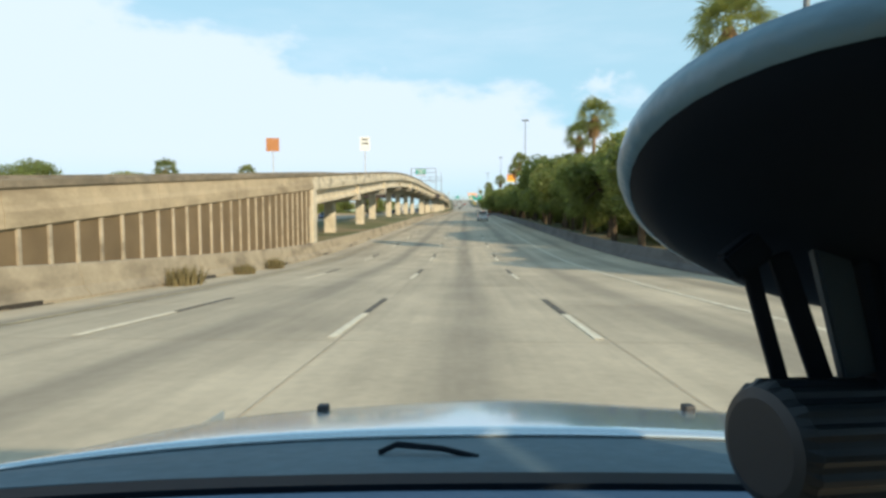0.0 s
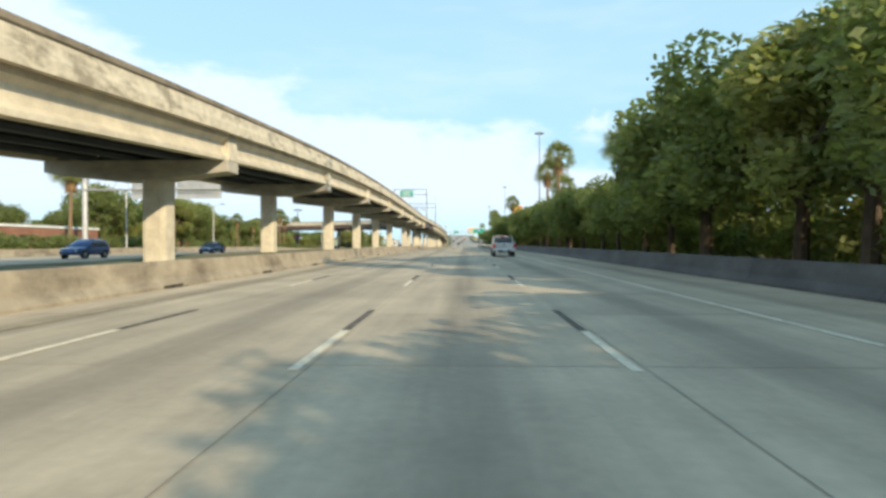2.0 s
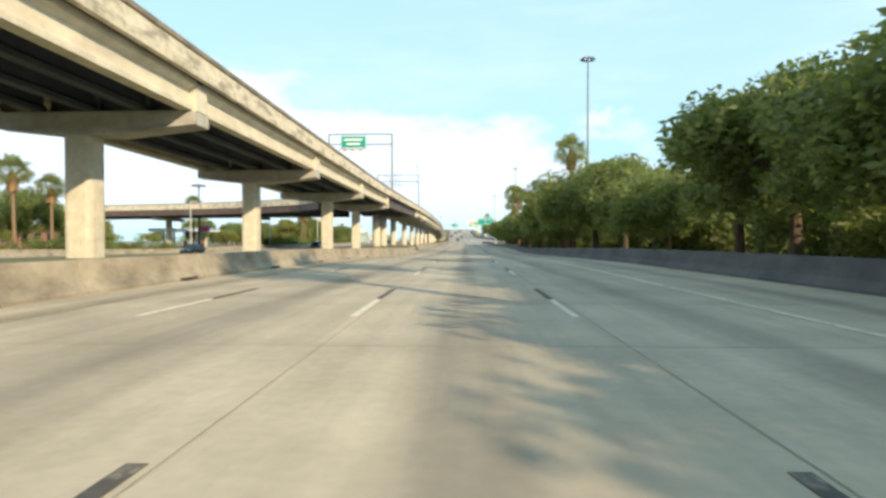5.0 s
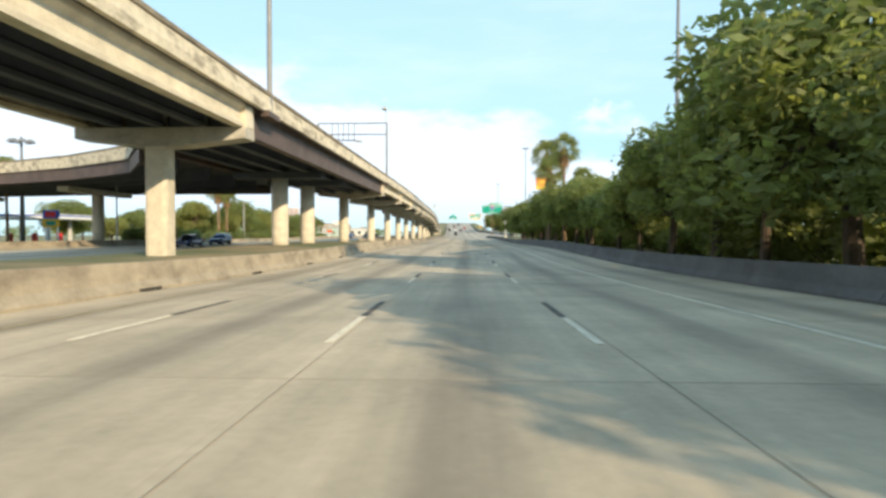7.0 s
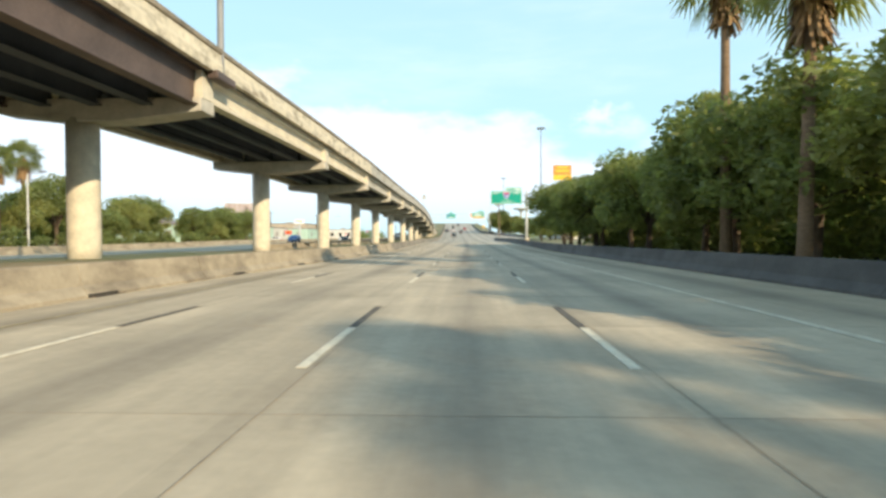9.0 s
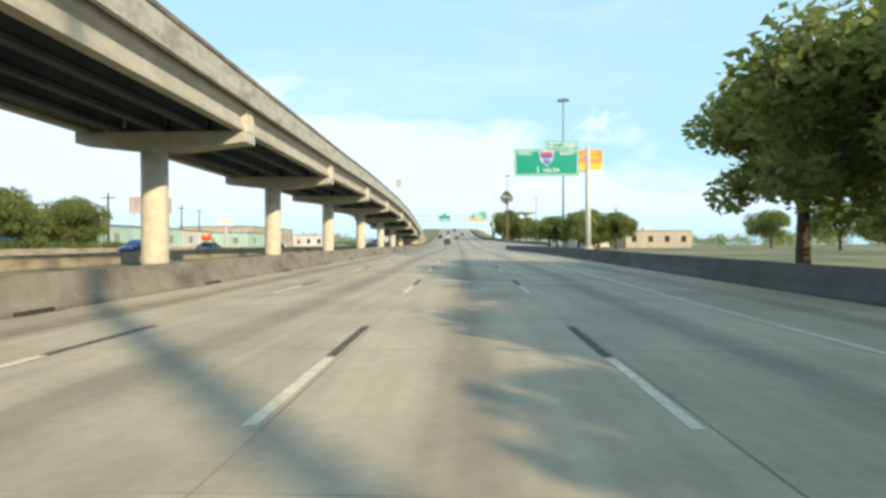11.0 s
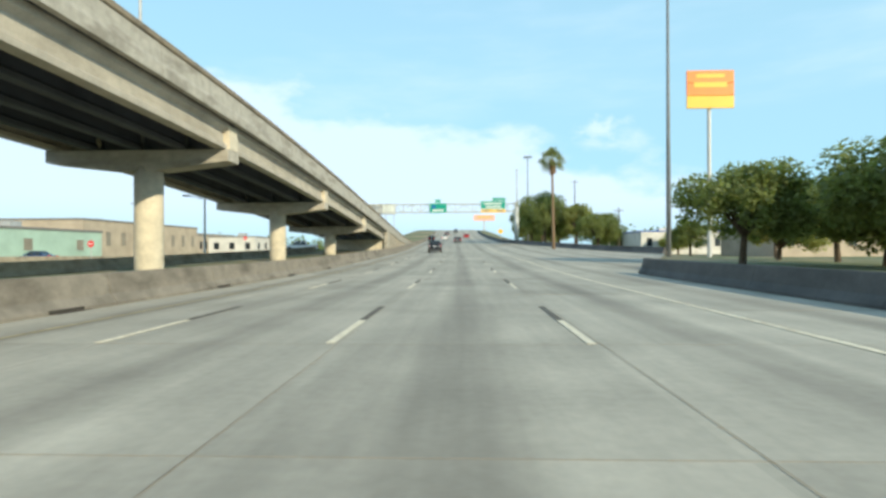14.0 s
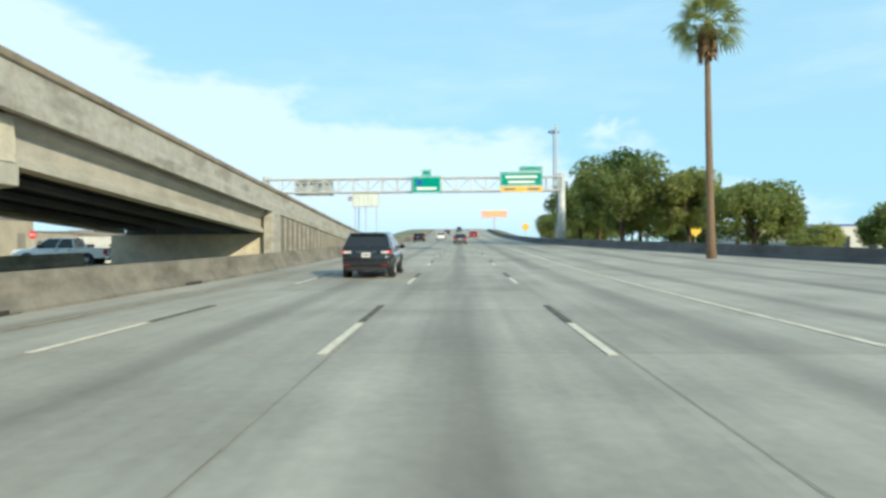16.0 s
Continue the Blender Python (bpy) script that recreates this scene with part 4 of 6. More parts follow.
# ---------------------------------------------------------------- signs, masts and gantries
def text_part(body, size, x, y, z, material, parent, width=None):
    """Raised lettering that faces back along the road (towards -y)."""
    cu = bpy.data.curves.new("lettering", "FONT")
    cu.body, cu.size, cu.align_x, cu.align_y, cu.extrude = body, size, "CENTER", "CENTER", 0.01
    ob = bpy.data.objects.new("lettering", cu)
    me = bpy.data.meshes.new_from_object(ob)
    bpy.data.objects.remove(ob)
    w = max(v.co.x for v in me.vertices) - min(v.co.x for v in me.vertices)
    s = width / w if width else 1
    me.transform(Matrix.Translation((x, y, z)) @ Matrix.Rotation(radians(90), 4, "X") @ Matrix.Diagonal((s, 1, 1, 1)))
    me.materials.clear()
    me.materials.append(material)
    t = new("lettering", me)
    t.parent = parent
    return t


def plate(x0, x1, z0, z1, y=0.0, t=0.05, r=0.12):
    """A sign sheet with rounded corners, facing -y."""
    pts = []
    for cx, cz, a0 in ((x1 - r, z1 - r, 0), (x0 + r, z1 - r, 90), (x0 + r, z0 + r, 180), (x1 - r, z0 + r, 270)):
        for k in range(5):
            a = radians(a0 + 22.5 * k)
            pts.append((cx + r * math.cos(a), cz + r * math.sin(a)))
    return loft([[(x, y - t / 2, z) for x, z in pts], [(x, y + t / 2, z) for x, z in pts]])


def panel_sign(parent, x0, x1, z0, z1, face, y=0.0, border=True, name="sign_panel"):
    p = part(name, plate(x0, x1, z0, z1, y), face, parent)
    part("backing", plate(x0 + 0.03, x1 - 0.03, z0 + 0.03, z1 - 0.03, y + 0.04, 0.03), SIGN_BACK, parent)
    if border:
        b = 0.06
        part("border", boxes((x0 + 0.1, x1 - 0.1, y - 0.034, y - 0.026, z1 - 0.1 - b, z1 - 0.1), (x0 + 0.1, x1 - 0.1, y - 0.034, y - 0.026, z0 + 0.1, z0 + 0.1 + b),
                             (x0 + 0.1, x0 + 0.1 + b, y - 0.034, y - 0.026, z0 + 0.1 + b, z1 - 0.1 - b), (x1 - 0.1 - b, x1 - 0.1, y - 0.034, y - 0.026, z0 + 0.1 + b, z1 - 0.1 - b)), SIGN_WHITE, parent)
    return p


def shield(parent, cx, cz, w, y):
    def outline(s):
        pts = [(-0.5, 0.38), (-0.36, 0.5), (-0.18, 0.44), (0, 0.5), (0.18, 0.44), (0.36, 0.5), (0.5, 0.38), (0.46, 0.05), (0.34, -0.25), (0.0, -0.52), (-0.34, -0.25), (-0.46, 0.05)]
        return [(cx + w * s * a, cz + w * s * b) for a, b in pts]
    part("shield_rim", loft([[(a, y - 0.035, b) for a, b in outline(1.0)], [(a, y - 0.026, b) for a, b in outline(1.0)]]), SIGN_WHITE, parent)
    part("shield", loft([[(a, y - 0.045, b) for a, b in outline(0.9)], [(a, y - 0.037, b) for a, b in outline(0.9)]]), SIGN_BLUE, parent)
    part("shield_band", boxes((cx - 0.4 * w, cx + 0.4 * w, y - 0.052, y - 0.046, cz + 0.2 * w, cz + 0.38 * w)), SIGN_RED, parent)


def exit_sign():
    y = 393.0
    base = ground_z(12.2, y)
    root = thing("exit_sign", pose(12.3, y, base), "large green exit sign on a cantilevered steel post", "road sign")
    part("post", tubes(((0, 0, -0.1), (0, 0, 10.6), 0.30, 0.22), n=16), PALE_STEEL, root, smooth=True)
    part("footing", loft([ring(0, 0, z, 0.55, 20) for z in (-0.1, 0.9)]), CONCRETE, root)
    part("arm", tubes(((0, 0.1, 9.6), (-6.8, 0.1, 9.6), 0.12, 0.09), ((0, 0.1, 8.3), (-6.8, 0.1, 8.3), 0.12, 0.09), ((-6.8, 0.1, 8.3), (-6.8, 0.1, 9.6), 0.06)), STEEL, root)
    z = -base
    panel_sign(root, -7.2, -0.9, 8.0 + z, 10.65 + z, SIGN_GREEN, -0.16)
    panel_sign(root, -4.2, -1.0, 10.68 + z, 11.38 + z, SIGN_GREEN, -0.16, name="exit_tab")
    fy = -0.19
    text_part("EXIT", 0.42, -3.35, fy, 11.03 + z, SIGN_WHITE, root, 1.05)
    text_part("40B", 0.62, -1.9, fy, 11.03 + z, SIGN_WHITE, root, 1.25)
    text_part("WEST", 0.50, -6.1, fy, 10.2 + z, SIGN_WHITE, root, 1.45)
    text_part("EAST", 0.50, -2.0, fy, 10.2 + z, SIGN_WHITE, root, 1.45)
    text_part("2", 0.66, -4.9, fy, 8.55 + z, SIGN_WHITE, root)
    text_part("MILES", 0.48, -3.6, fy, 8.55 + z, SIGN_WHITE, root, 1.5)
    shield(root, -4.05, 9.75 + z, 1.45, -0.16)
    text_part("610", 0.60, -4.05, -0.21, 9.62 + z, SIGN_WHITE, root, 1.0)


exit_sign()


MAST_STEEL = mat("weathered_mast_steel", (0.20, 0.215, 0.23), 0.6, 0.2, var=0.2, scale=2, fine=16, bump=0.05)


def high_mast(x, y, h):
    base = ground_z(x, y)
    root = thing("high_mast_light", pose(x, y, base - 0.06), "very tall steel light mast with a ring of floodlights", "light mast", "high light masts")
    part("pole", loft([ring(0, 0, z, r, 14) for z, r in ((-0.2, 0.40), (h * 0.5, 0.28), (h, 0.17))]), MAST_STEEL, root, smooth=True)
    part("ring", tubes(*[((1.3 * math.cos(a), 1.3 * math.sin(a), h - 0.6), (1.3 * math.cos(a + 0.785), 1.3 * math.sin(a + 0.785), h - 0.6), 0.07) for a in [0.785 * i for i in range(8)]], ((-1.3, 0, h - 0.6), (1.3, 0, h - 0.6), 0.06), ((0, -1.3, h - 0.6), (0, 1.3, h - 0.6), 0.06)), STEEL, root)
    for i in range(8):
        a = 0.785 * i
        bm = tubes(((1.45 * math.cos(a), 1.45 * math.sin(a), h - 0.95), (1.45 * math.cos(a), 1.45 * math.sin(a), h - 0.45), 0.5, 0.28))
        part("floodlight", bm, MAST_STEEL, root)


for x, y, h in ((30.5, 299, 47.5), (31.6, 520, 47), (26.5, 684, 41), (32, 57, 46), (-94, 245, 21), (-70, 303, 17)):
    high_mast(x, y, h)


def utility_pole(x, y, h, concrete=False):
    root = thing("utility_pole", pose(x, y, ground_z(x, y) - 0.06), "plain pale concrete pole" if concrete else "dark wooden utility pole with a crossarm", "utility pole", "utility poles")
    part("pole", loft([ring(0, 0, z, r, 10) for z, r in ((-0.2, 0.24), (h, 0.14))]), SIGN_BACK if concrete else BARK, root)
    if not concrete:
        part("crossarm", boxes((-1.2, 1.2, -0.06, 0.06, h - 0.9, h - 0.75)), BARK, root)
        for s in (-1.1, -0.5, 0.5, 1.1):
            part("insulator", tubes(((s, 0, h - 0.75), (s, 0, h - 0.5), 0.06, 0.04)), SIGN_BACK, root)
    else:
        part("top_bracket", boxes((-0.35, 0.35, -0.08, 0.08, h - 0.5, h - 0.3)), STEEL, root)


utility_pole(13.6, 588, 20, True)
for x, y, h in ((-64, 455, 11), (-70, 478, 11), (-78, 505, 12), (-60, 432, 10), (-70.5, 548, 12.5), (-66, 398, 10), (36, 624, 25), (38, 575, 12), (48, 520, 13)):
    utility_pole(x, y, h)


def street_lamp(x, y, h, turn=0):
    root = thing("street_lamp", pose(x, y, ground_z(x, y) - 0.06, 0, 0, turn), "slim pale steel street lamp", "street lamp", "street lamps")
    part("pole", loft([ring(0, 0, z, r, 10) for z, r in ((-0.2, 0.13), (h, 0.08))]), SIGN_BACK, root)
    part("arm", tubes(((0, 0, h - 0.1), (1.6, 0, h + 0.25), 0.045)), SIGN_BACK, root)
    part("lamp_head", boxes((1.4, 2.1, -0.14, 0.14, h + 0.18, h + 0.32), bevel=0.04), BLACK_LINE, root)


for x, y in ((-46.8, 104), (-46.8, 140), (-46.8, 168), (-46.8, 250), (-46.8, 290), (-46.8, 335), (-46.8, 480)):
    street_lamp(x, y, 8.5)
street_lamp(-24.9, 481, 6.0, 180)


def no_entry_sign(x, y, z):
    g = ground_z(x, y) - 0.06
    root = thing("no_entry_sign", pose(x, y, g), "round red no-entry sign with a white bar on a post", "road sign", "no-entry signs")
    part("post", tubes(((0, 0, -0.1), (0, 0, z - g + 0.4), 0.05)), STEEL, root)
    part("sign_panel", tubes(((0, -0.06, z - g), (0, -0.09, z - g), 0.42), n=28), SIGN_RED, root)
    part("bar", boxes((-0.28, 0.28, -0.106, -0.092, z - g - 0.06, z - g + 0.06)), SIGN_WHITE, root)


no_entry_sign(-45.9, 496, 2.6)
no_entry_sign(-46.2, 546, 4.3)


def water_tower(x, y, top):
    g = ground_z(x, y) - 0.06
    root = thing("water_tower", pose(x, y, g), "distant pale flat-bowled water tower on a slim stem", "water tower")
    k = top - g
    part("stem", loft([ring(0, 0, z, r, 20) for z, r in ((-0.2, 2.2), (3, 1.3), (k - 4.5, 1.1), (k - 2.6, 2.4))]), PALE_STEEL, root, smooth=True)
    part("tank", loft([ring(0, 0, k + z, r, 32) for z, r in ((-2.6, 2.3), (-1.9, 6.0), (-1.2, 7.6), (-0.6, 7.4), (0.0, 4.5), (0.3, 0.8))]), PALE_STEEL, root, smooth=True)


water_tower(49, 790, 27.5)


GANTRY_STEEL = mat("dull_grey_steel", (0.25, 0.25, 0.25), 0.6, 0.2, var=0.2, scale=2, fine=16, bump=0.05)


def deck_gantry(y, with_sign):
    """Sign frame standing on the viaduct's parapets."""
    k, c = cap_z(y), road_x(y)
    root = thing("sign_gantry", pose(c - 12.2, y, k + 3.55), "steel sign frame standing on the viaduct parapet", "sign gantry", "sign frames on the viaduct")
    top = 9.0 if with_sign else 7.7
    part("post", tubes(((0.12, 0, -1.55), (0.12, 0, top), 0.17, 0.15), n=12), GANTRY_STEEL, root)
    part("post", tubes(((-10.5, 0, -0.05), (-10.5, 0, top), 0.17, 0.15), n=12), GANTRY_STEEL, root)
    part("chord", tubes(((0, 0, top), (-10.5, 0, top), 0.11)), GANTRY_STEEL, root)
    part("chord", tubes(((0, 0, top - 1.7), (-10.5, 0, top - 1.7), 0.11)), GANTRY_STEEL, root)
    part("corbel", boxes((-0.1, 0.45, -1.1, 1.1, -1.9, -1.5), bevel=0.08), RUST, root)
    if with_sign:
        panel_sign(root, -8.5, -4.2, top - 2.4, top - 0.3, SIGN_GREEN, -0.2)
        part("writing_bar", boxes((-7.9, -4.8, -0.24, -0.228, top - 1.1, top - 0.8), (-7.5, -5.2, -0.24, -0.228, top - 1.8, top - 1.5)), SIGN_WHITE, root)
        part("lamp_rail", tubes(((-8.6, -1.2, top - 2.7), (-4.0, -1.2, top - 2.7), 0.05), ((-8.2, 0, top - 1.7), (-8.2, -1.2, top - 2.7), 0.04), ((-4.5, 0, top - 1.7), (-4.5, -1.2, top - 2.7), 0.04)), GANTRY_STEEL, root)
        for x in (-7.6, -6.3, -5.0):
            part("sign_lamp", boxes((x - 0.3, x + 0.3, -1.5, -1.0, top - 2.95, top - 2.72), bevel=0.04), SIGN_ORANGE, root)
    else:
        for x0 in (-8.3, -7.4, -6.6, -5.8, -4.9):
            part("hanger", tubes(((x0, 0, top), (x0, 0, top - 2.6), 0.07)), GANTRY_STEEL, root)
        part("walkway", boxes((-8.6, -4.4, -0.8, 0.0, top - 2.7, top - 2.62)), GANTRY_STEEL, root)
        part("sign_lamp", boxes((-4.6, -3.6, -1.0, -0.3, top - 3.0, top - 2.75), bevel=0.05), SIGN_BACK, root)
        part("lamp_pole", tubes(((0, 0, top), (0, 0, top + 2.1), 0.06)), GANTRY_STEEL, root)
        part("lamp_head", boxes((-0.55, 0.12, -0.8, 0.5, top + 2.0, top + 2.32), bevel=0.08), SIGN_BACK, root)


deck_gantry(249.5, True)
deck_gantry(303.0, False)


def deck_sign(y, x, w, h, face, lift, label, bars=0):
    root = thing("deck_sign", pose(x + road_x(y), y, cap_z(y) + 3.5), label, "road sign")
    part("post", tubes(((0, 0, -0.6), (0, 0, lift + h), 0.06)), STEEL, root)
    part("sign_panel", plate(-w / 2, w / 2, lift, lift + h, -0.08, 0.03, 0.07), face, root)
    for i in range(bars):
        part("writing_bar", boxes((-w * 0.32, w * 0.32, -0.104, -0.098, lift + h * (0.75 - 0.28 * i), lift + h * (0.87 - 0.28 * i))), BLACK_LINE, root)


def opposite_gantry(y):
    """Gantry over the far carriageway; its signs show their grey backs."""
    c = road_x(y)
    root = thing("sign_gantry", pose(c - 46.6, y, ground_z(-46, y) - 0.06), "steel gantry showing the grey backs of its signs", "sign gantry")
    part("post", tubes(((0, 0, -0.2), (0, 0, 10.6), 0.34, 0.28), n=14), STEEL, root)
    for z in (8.0, 9.6):
        for d in (-0.35, 0.35):
            part("chord", tubes(((0, d, z), (16.6, d, z), 0.08)), STEEL, root)
    part("brace", tubes(*[((1.2 * i, -0.35, 8.0 if i % 2 else 9.6), (1.2 * (i + 1), -0.35, 9.6 if i % 2 else 8.0), 0.05) for i in range(13)], n=6), STEEL, root)
    for x0, x1 in ((5.6, 11.1), (11.25, 16.9)):
        part("sign_panel", plate(x0, x1, 6.9, 10.5, 0.55, 0.05), SIGN_BACK, root)
        part("stiffener", boxes(*[(x0 + 0.4, x1 - 0.4, 0.48, 0.523, z, z + 0.09) for z in (7.4, 8.6, 9.9)]), STEEL, root)


opposite_gantry(131.0)
deck_sign(66, -11.2, 1.15, 1.55, SIGN_WHITE, 2.2, "white road sign on a tall post at the parapet", 2)
deck_sign(66.5, -21.9, 1.5, 1.5, mat("faded_orange_sheet", (0.50, 0.22, 0.08), 0.6, var=0.15, bump=0), 2.2, "faded orange road sign at the far parapet")
deck_sign(448.5, -12.2, 1.1, 1.5, SIGN_BACK, 2.4, "grey road sign on the parapet", 1)


def road_gantry():
    """Truss across the whole road with two green signs."""
    y = 574.0
    c = road_x(y) + 3.0
    root = thing("truss_gantry", pose(c, y, road_z(y)), "long steel truss gantry carrying green signs across the road", "sign gantry")
    z0, z1 = 7.7, 9.7
    xs = [-32 + 2.2 * i for i in range(21)]
    for z in (z0, z1):
        for d in (-0.6, 0.6):
            part("chord", tubes(((xs[0], d, z), (xs[-1], d, z), 0.14)), PALE_STEEL, root)
    for i, x in enumerate(xs):
        part("brace", tubes(((x, -0.6, z0), (x, -0.6, z1), 0.08), ((x, 0.6, z0), (x, 0.6, z1), 0.08), *([((x, -0.6, z0 if i % 2 else z1), (xs[i + 1], -0.6, z1 if i % 2 else z0), 0.075)] if i < 20 else []), n=6), PALE_STEEL, root)
    part("post", tubes(((12.0, 0, -3.5), (12.0, 0, 10.2), 0.62, 0.52), n=16), PALE_STEEL, root, smooth=True)
    part("post", tubes(((-32.0, 0, -4.5), (-32.0, 0, 10.2), 0.62, 0.52), n=16), PALE_STEEL, root, smooth=True)
    part("sign_back", boxes((-27.8, -22.0, 0.75, 0.85, 7.3, 10.0), (-27.4, -22.4, 0.68, 0.75, 8.0, 8.1), (-27.4, -22.4, 0.68, 0.75, 9.2, 9.3)), SIGN_BACK, root, "grey back of a sign facing the other way")
    panel_sign(root, -9.9, -5.6, 7.4, 9.9, SIGN_GREEN, -0.75)
    panel_sign(root, -8.5, -7.1, 9.95, 10.9, SIGN_GREEN, -0.75, name="exit_tab")
    panel_sign(root, 3.0, 9.2, 8.35, 10.4, SIGN_GREEN, -0.75)
    panel_sign(root, 3.0, 9.2, 7.45, 8.3, SIGN_YELLOW, -0.75, name="exit_only_panel")
    panel_sign(root, 5.8, 9.2, 10.45, 11.2, SIGN_GREEN, -0.75, name="exit_tab")
    part("writing_bar", boxes((-9.2, -6.3, -0.8, -0.786, 7.9, 8.3)), SIGN_WHITE, root)
    part("writing_bar", boxes((3.8, 8.4, -0.8, -0.786, 9.5, 9.85), (4.2, 8.0, -0.8, -0.786, 8.75, 9.1)), SIGN_WHITE, root)
    part("writing_bar", boxes((3.6, 5.2, -0.8, -0.786, 7.75, 8.0), (7.0, 8.6, -0.8, -0.786, 7.75, 8.0)), BLACK_LINE, root)
    part("shield", boxes((-9.2, -8.4, -0.8, -0.786, 8.6, 9.4)), SIGN_BLUE, root)


road_gantry()


def diamond_sign(x, y, z, s, label):
    g = ground_z(x, y)
    root = thing("warning_sign", pose(x, y, g - 0.06), label, "road sign", "yellow warning signs")
    h = z - g
    part("post", tubes(((0, 0, -0.1), (0, 0, h + s * 0.6), 0.06)), STEEL, root)
    bm = plate(-s / 2, s / 2, -s / 2, s / 2, -0.08, 0.03, 0.08)
    bmesh.ops.rotate(bm, verts=bm.verts, cent=(0, 0, 0), matrix=Matrix.Rotation(radians(45), 3, "Y"))
    bmesh.ops.translate(bm, verts=bm.verts, vec=(0, 0, h))
    part("sign_panel", bm, SIGN_YELLOW, root)


diamond_sign(10.3, 610, 7.6, 1.3, "yellow diamond warning sign beside the road")
diamond_sign(42, 602, 6.3, 1.7, "large yellow diamond sign on a post")


# ---------------------------------------------------------------- buildings and billboards
WALL_MINT = mat("mint_painted_wall", (0.42, 0.56, 0.47), 0.8, var=0.2, scale=0.4)
WALL_WHITE = mat("white_painted_wall", (0.62, 0.60, 0.55), 0.8, var=0.2, scale=0.4)
WALL_BEIGE = mat("beige_stucco_wall", (0.45, 0.38, 0.29), 0.9, var=0.2, scale=0.4)
WALL_BRICK = mat("reddish_brick_wall", (0.30, 0.15, 0.10), 0.9, var=0.3, scale=0.8, fine=20)
DULL_PANE = mat("dull_tan_blinds", (0.27, 0.24, 0.19), 0.5, var=0.25, scale=0.6)
ROOF_GREY = mat("grey_roofing", (0.22, 0.21, 0.20), 0.85, var=0.25, scale=0.6)
GLASS_DARK = mat("dark_window_glass", (0.025, 0.03, 0.035), 0.08, 0.0, var=0.1, bump=0)


def building(x, y, w, d, h, wall, label, turn=0, gable=0.0, windows=5, name="building", fascia=None, pane=None):
    root = thing(name, pose(x, y, ground_z(x, y) - 0.06, 0, 0, turn), label, "building")
    part("wall", boxes((-w / 2, w / 2, -d / 2, d / 2, -0.3, h)), wall, root)
    if gable:
        part("roof", loft([[(-w / 2 - 0.4, yy, h + 0.005), (w / 2 + 0.4, yy, h + 0.005), (0, yy, h + gable)] for yy in (-d / 2 - 0.4, d / 2 + 0.4)]), ROOF_GREY, root)
    else:
        part("roof", boxes((-w / 2 - 0.15, w / 2 + 0.15, -d / 2 - 0.15, d / 2 + 0.15, h + 0.004, h + 0.35), bevel=0.04), fascia or ROOF_GREY, root)
        part("rooftop_unit", boxes((-w * 0.1, w * 0.06, -1.2, 1.2, h + 0.35, h + 1.5), bevel=0.05), SIGN_BACK, root)
    for i in range(windows):
        cx = -w / 2 + w * (i + 0.5) / windows
        win = part("window", boxes((cx - 0.8, cx + 0.8, -d / 2 - 0.05, -d / 2 - 0.004, h * 0.35, h * 0.72)), pane or GLASS_DARK, root)
        part("window_head", boxes((cx - 0.9, cx + 0.9, -d / 2 - 0.08, -d / 2 - 0.002, h * 0.72, h * 0.72 + 0.1)), wall, win)
        part("window_sill", boxes((cx - 0.9, cx + 0.9, -d / 2 - 0.12, -d / 2 - 0.002, h * 0.35 - 0.1, h * 0.35)), wall, win)
        cy = -d / 2 + d * (i + 0.5) / windows
        win = part("window", boxes((w / 2 + 0.004, w / 2 + 0.05, cy - 0.8, cy + 0.8, h * 0.35, h * 0.72)), pane or GLASS_DARK, root)
        part("window_head", boxes((w / 2 + 0.002, w / 2 + 0.1, cy - 0.9, cy + 0.9, h * 0.72, h * 0.72 + 0.1)), wall, win)
        part("window_sill", boxes((w / 2 + 0.002, w / 2 + 0.12, cy - 0.9, cy + 0.9, h * 0.35 - 0.1, h * 0.35)), wall, win)


building(-77, 446, 26, 40, 4.6, WALL_MINT, "low pale green painted warehouse with a flat roof", windows=4, pane=DULL_PANE)
building(-73, 475, 17, 15, 4.3, WALL_WHITE, "low cream painted shop with a flat roof", windows=2, pane=DULL_PANE)
building(-69, 512, 14, 22, 4.6, WALL_MINT, "low mint green painted shop building", windows=2, pane=DULL_PANE)
building(-85, 556, 26, 46, 7.4, WALL_BEIGE, "long beige flat-roofed commercial building", windows=9, pane=DULL_PANE)
building(-72, 412, 20, 18, 4.2, WALL_MINT, "small pale green shop building", gable=1.6, windows=2, pane=DULL_PANE)
building(-104, 612, 30, 30, 6.5, WALL_BEIGE, "beige flat-roofed commercial block", windows=8)
building(-120, 660, 34, 40, 8, WALL_BEIGE, "distant beige commercial block", windows=9)
building(-70, 606, 14, 18, 5.5, WALL_WHITE, "white boxy roadside building", windows=3)
building(-64, 130, 16, 36, 3.5, WALL_BRICK, "low brick building with a white roof band", fascia=SIGN_WHITE, windows=6)
building(-102, 112, 30, 26, 5.0, WALL_WHITE, "low pale house among trees", gable=2.2, windows=4)
building(-96, 268, 20, 14, 4.6, WALL_BRICK, "brick shop near the petrol station", windows=4)
building(62, 612, 24, 30, 6.5, WALL_WHITE, "blue and white roadside shop", windows=5, fascia=SIGN_BLUE)
building(66, 545, 22, 22, 5.5, WALL_BEIGE, "low beige roadside shop", windows=4)


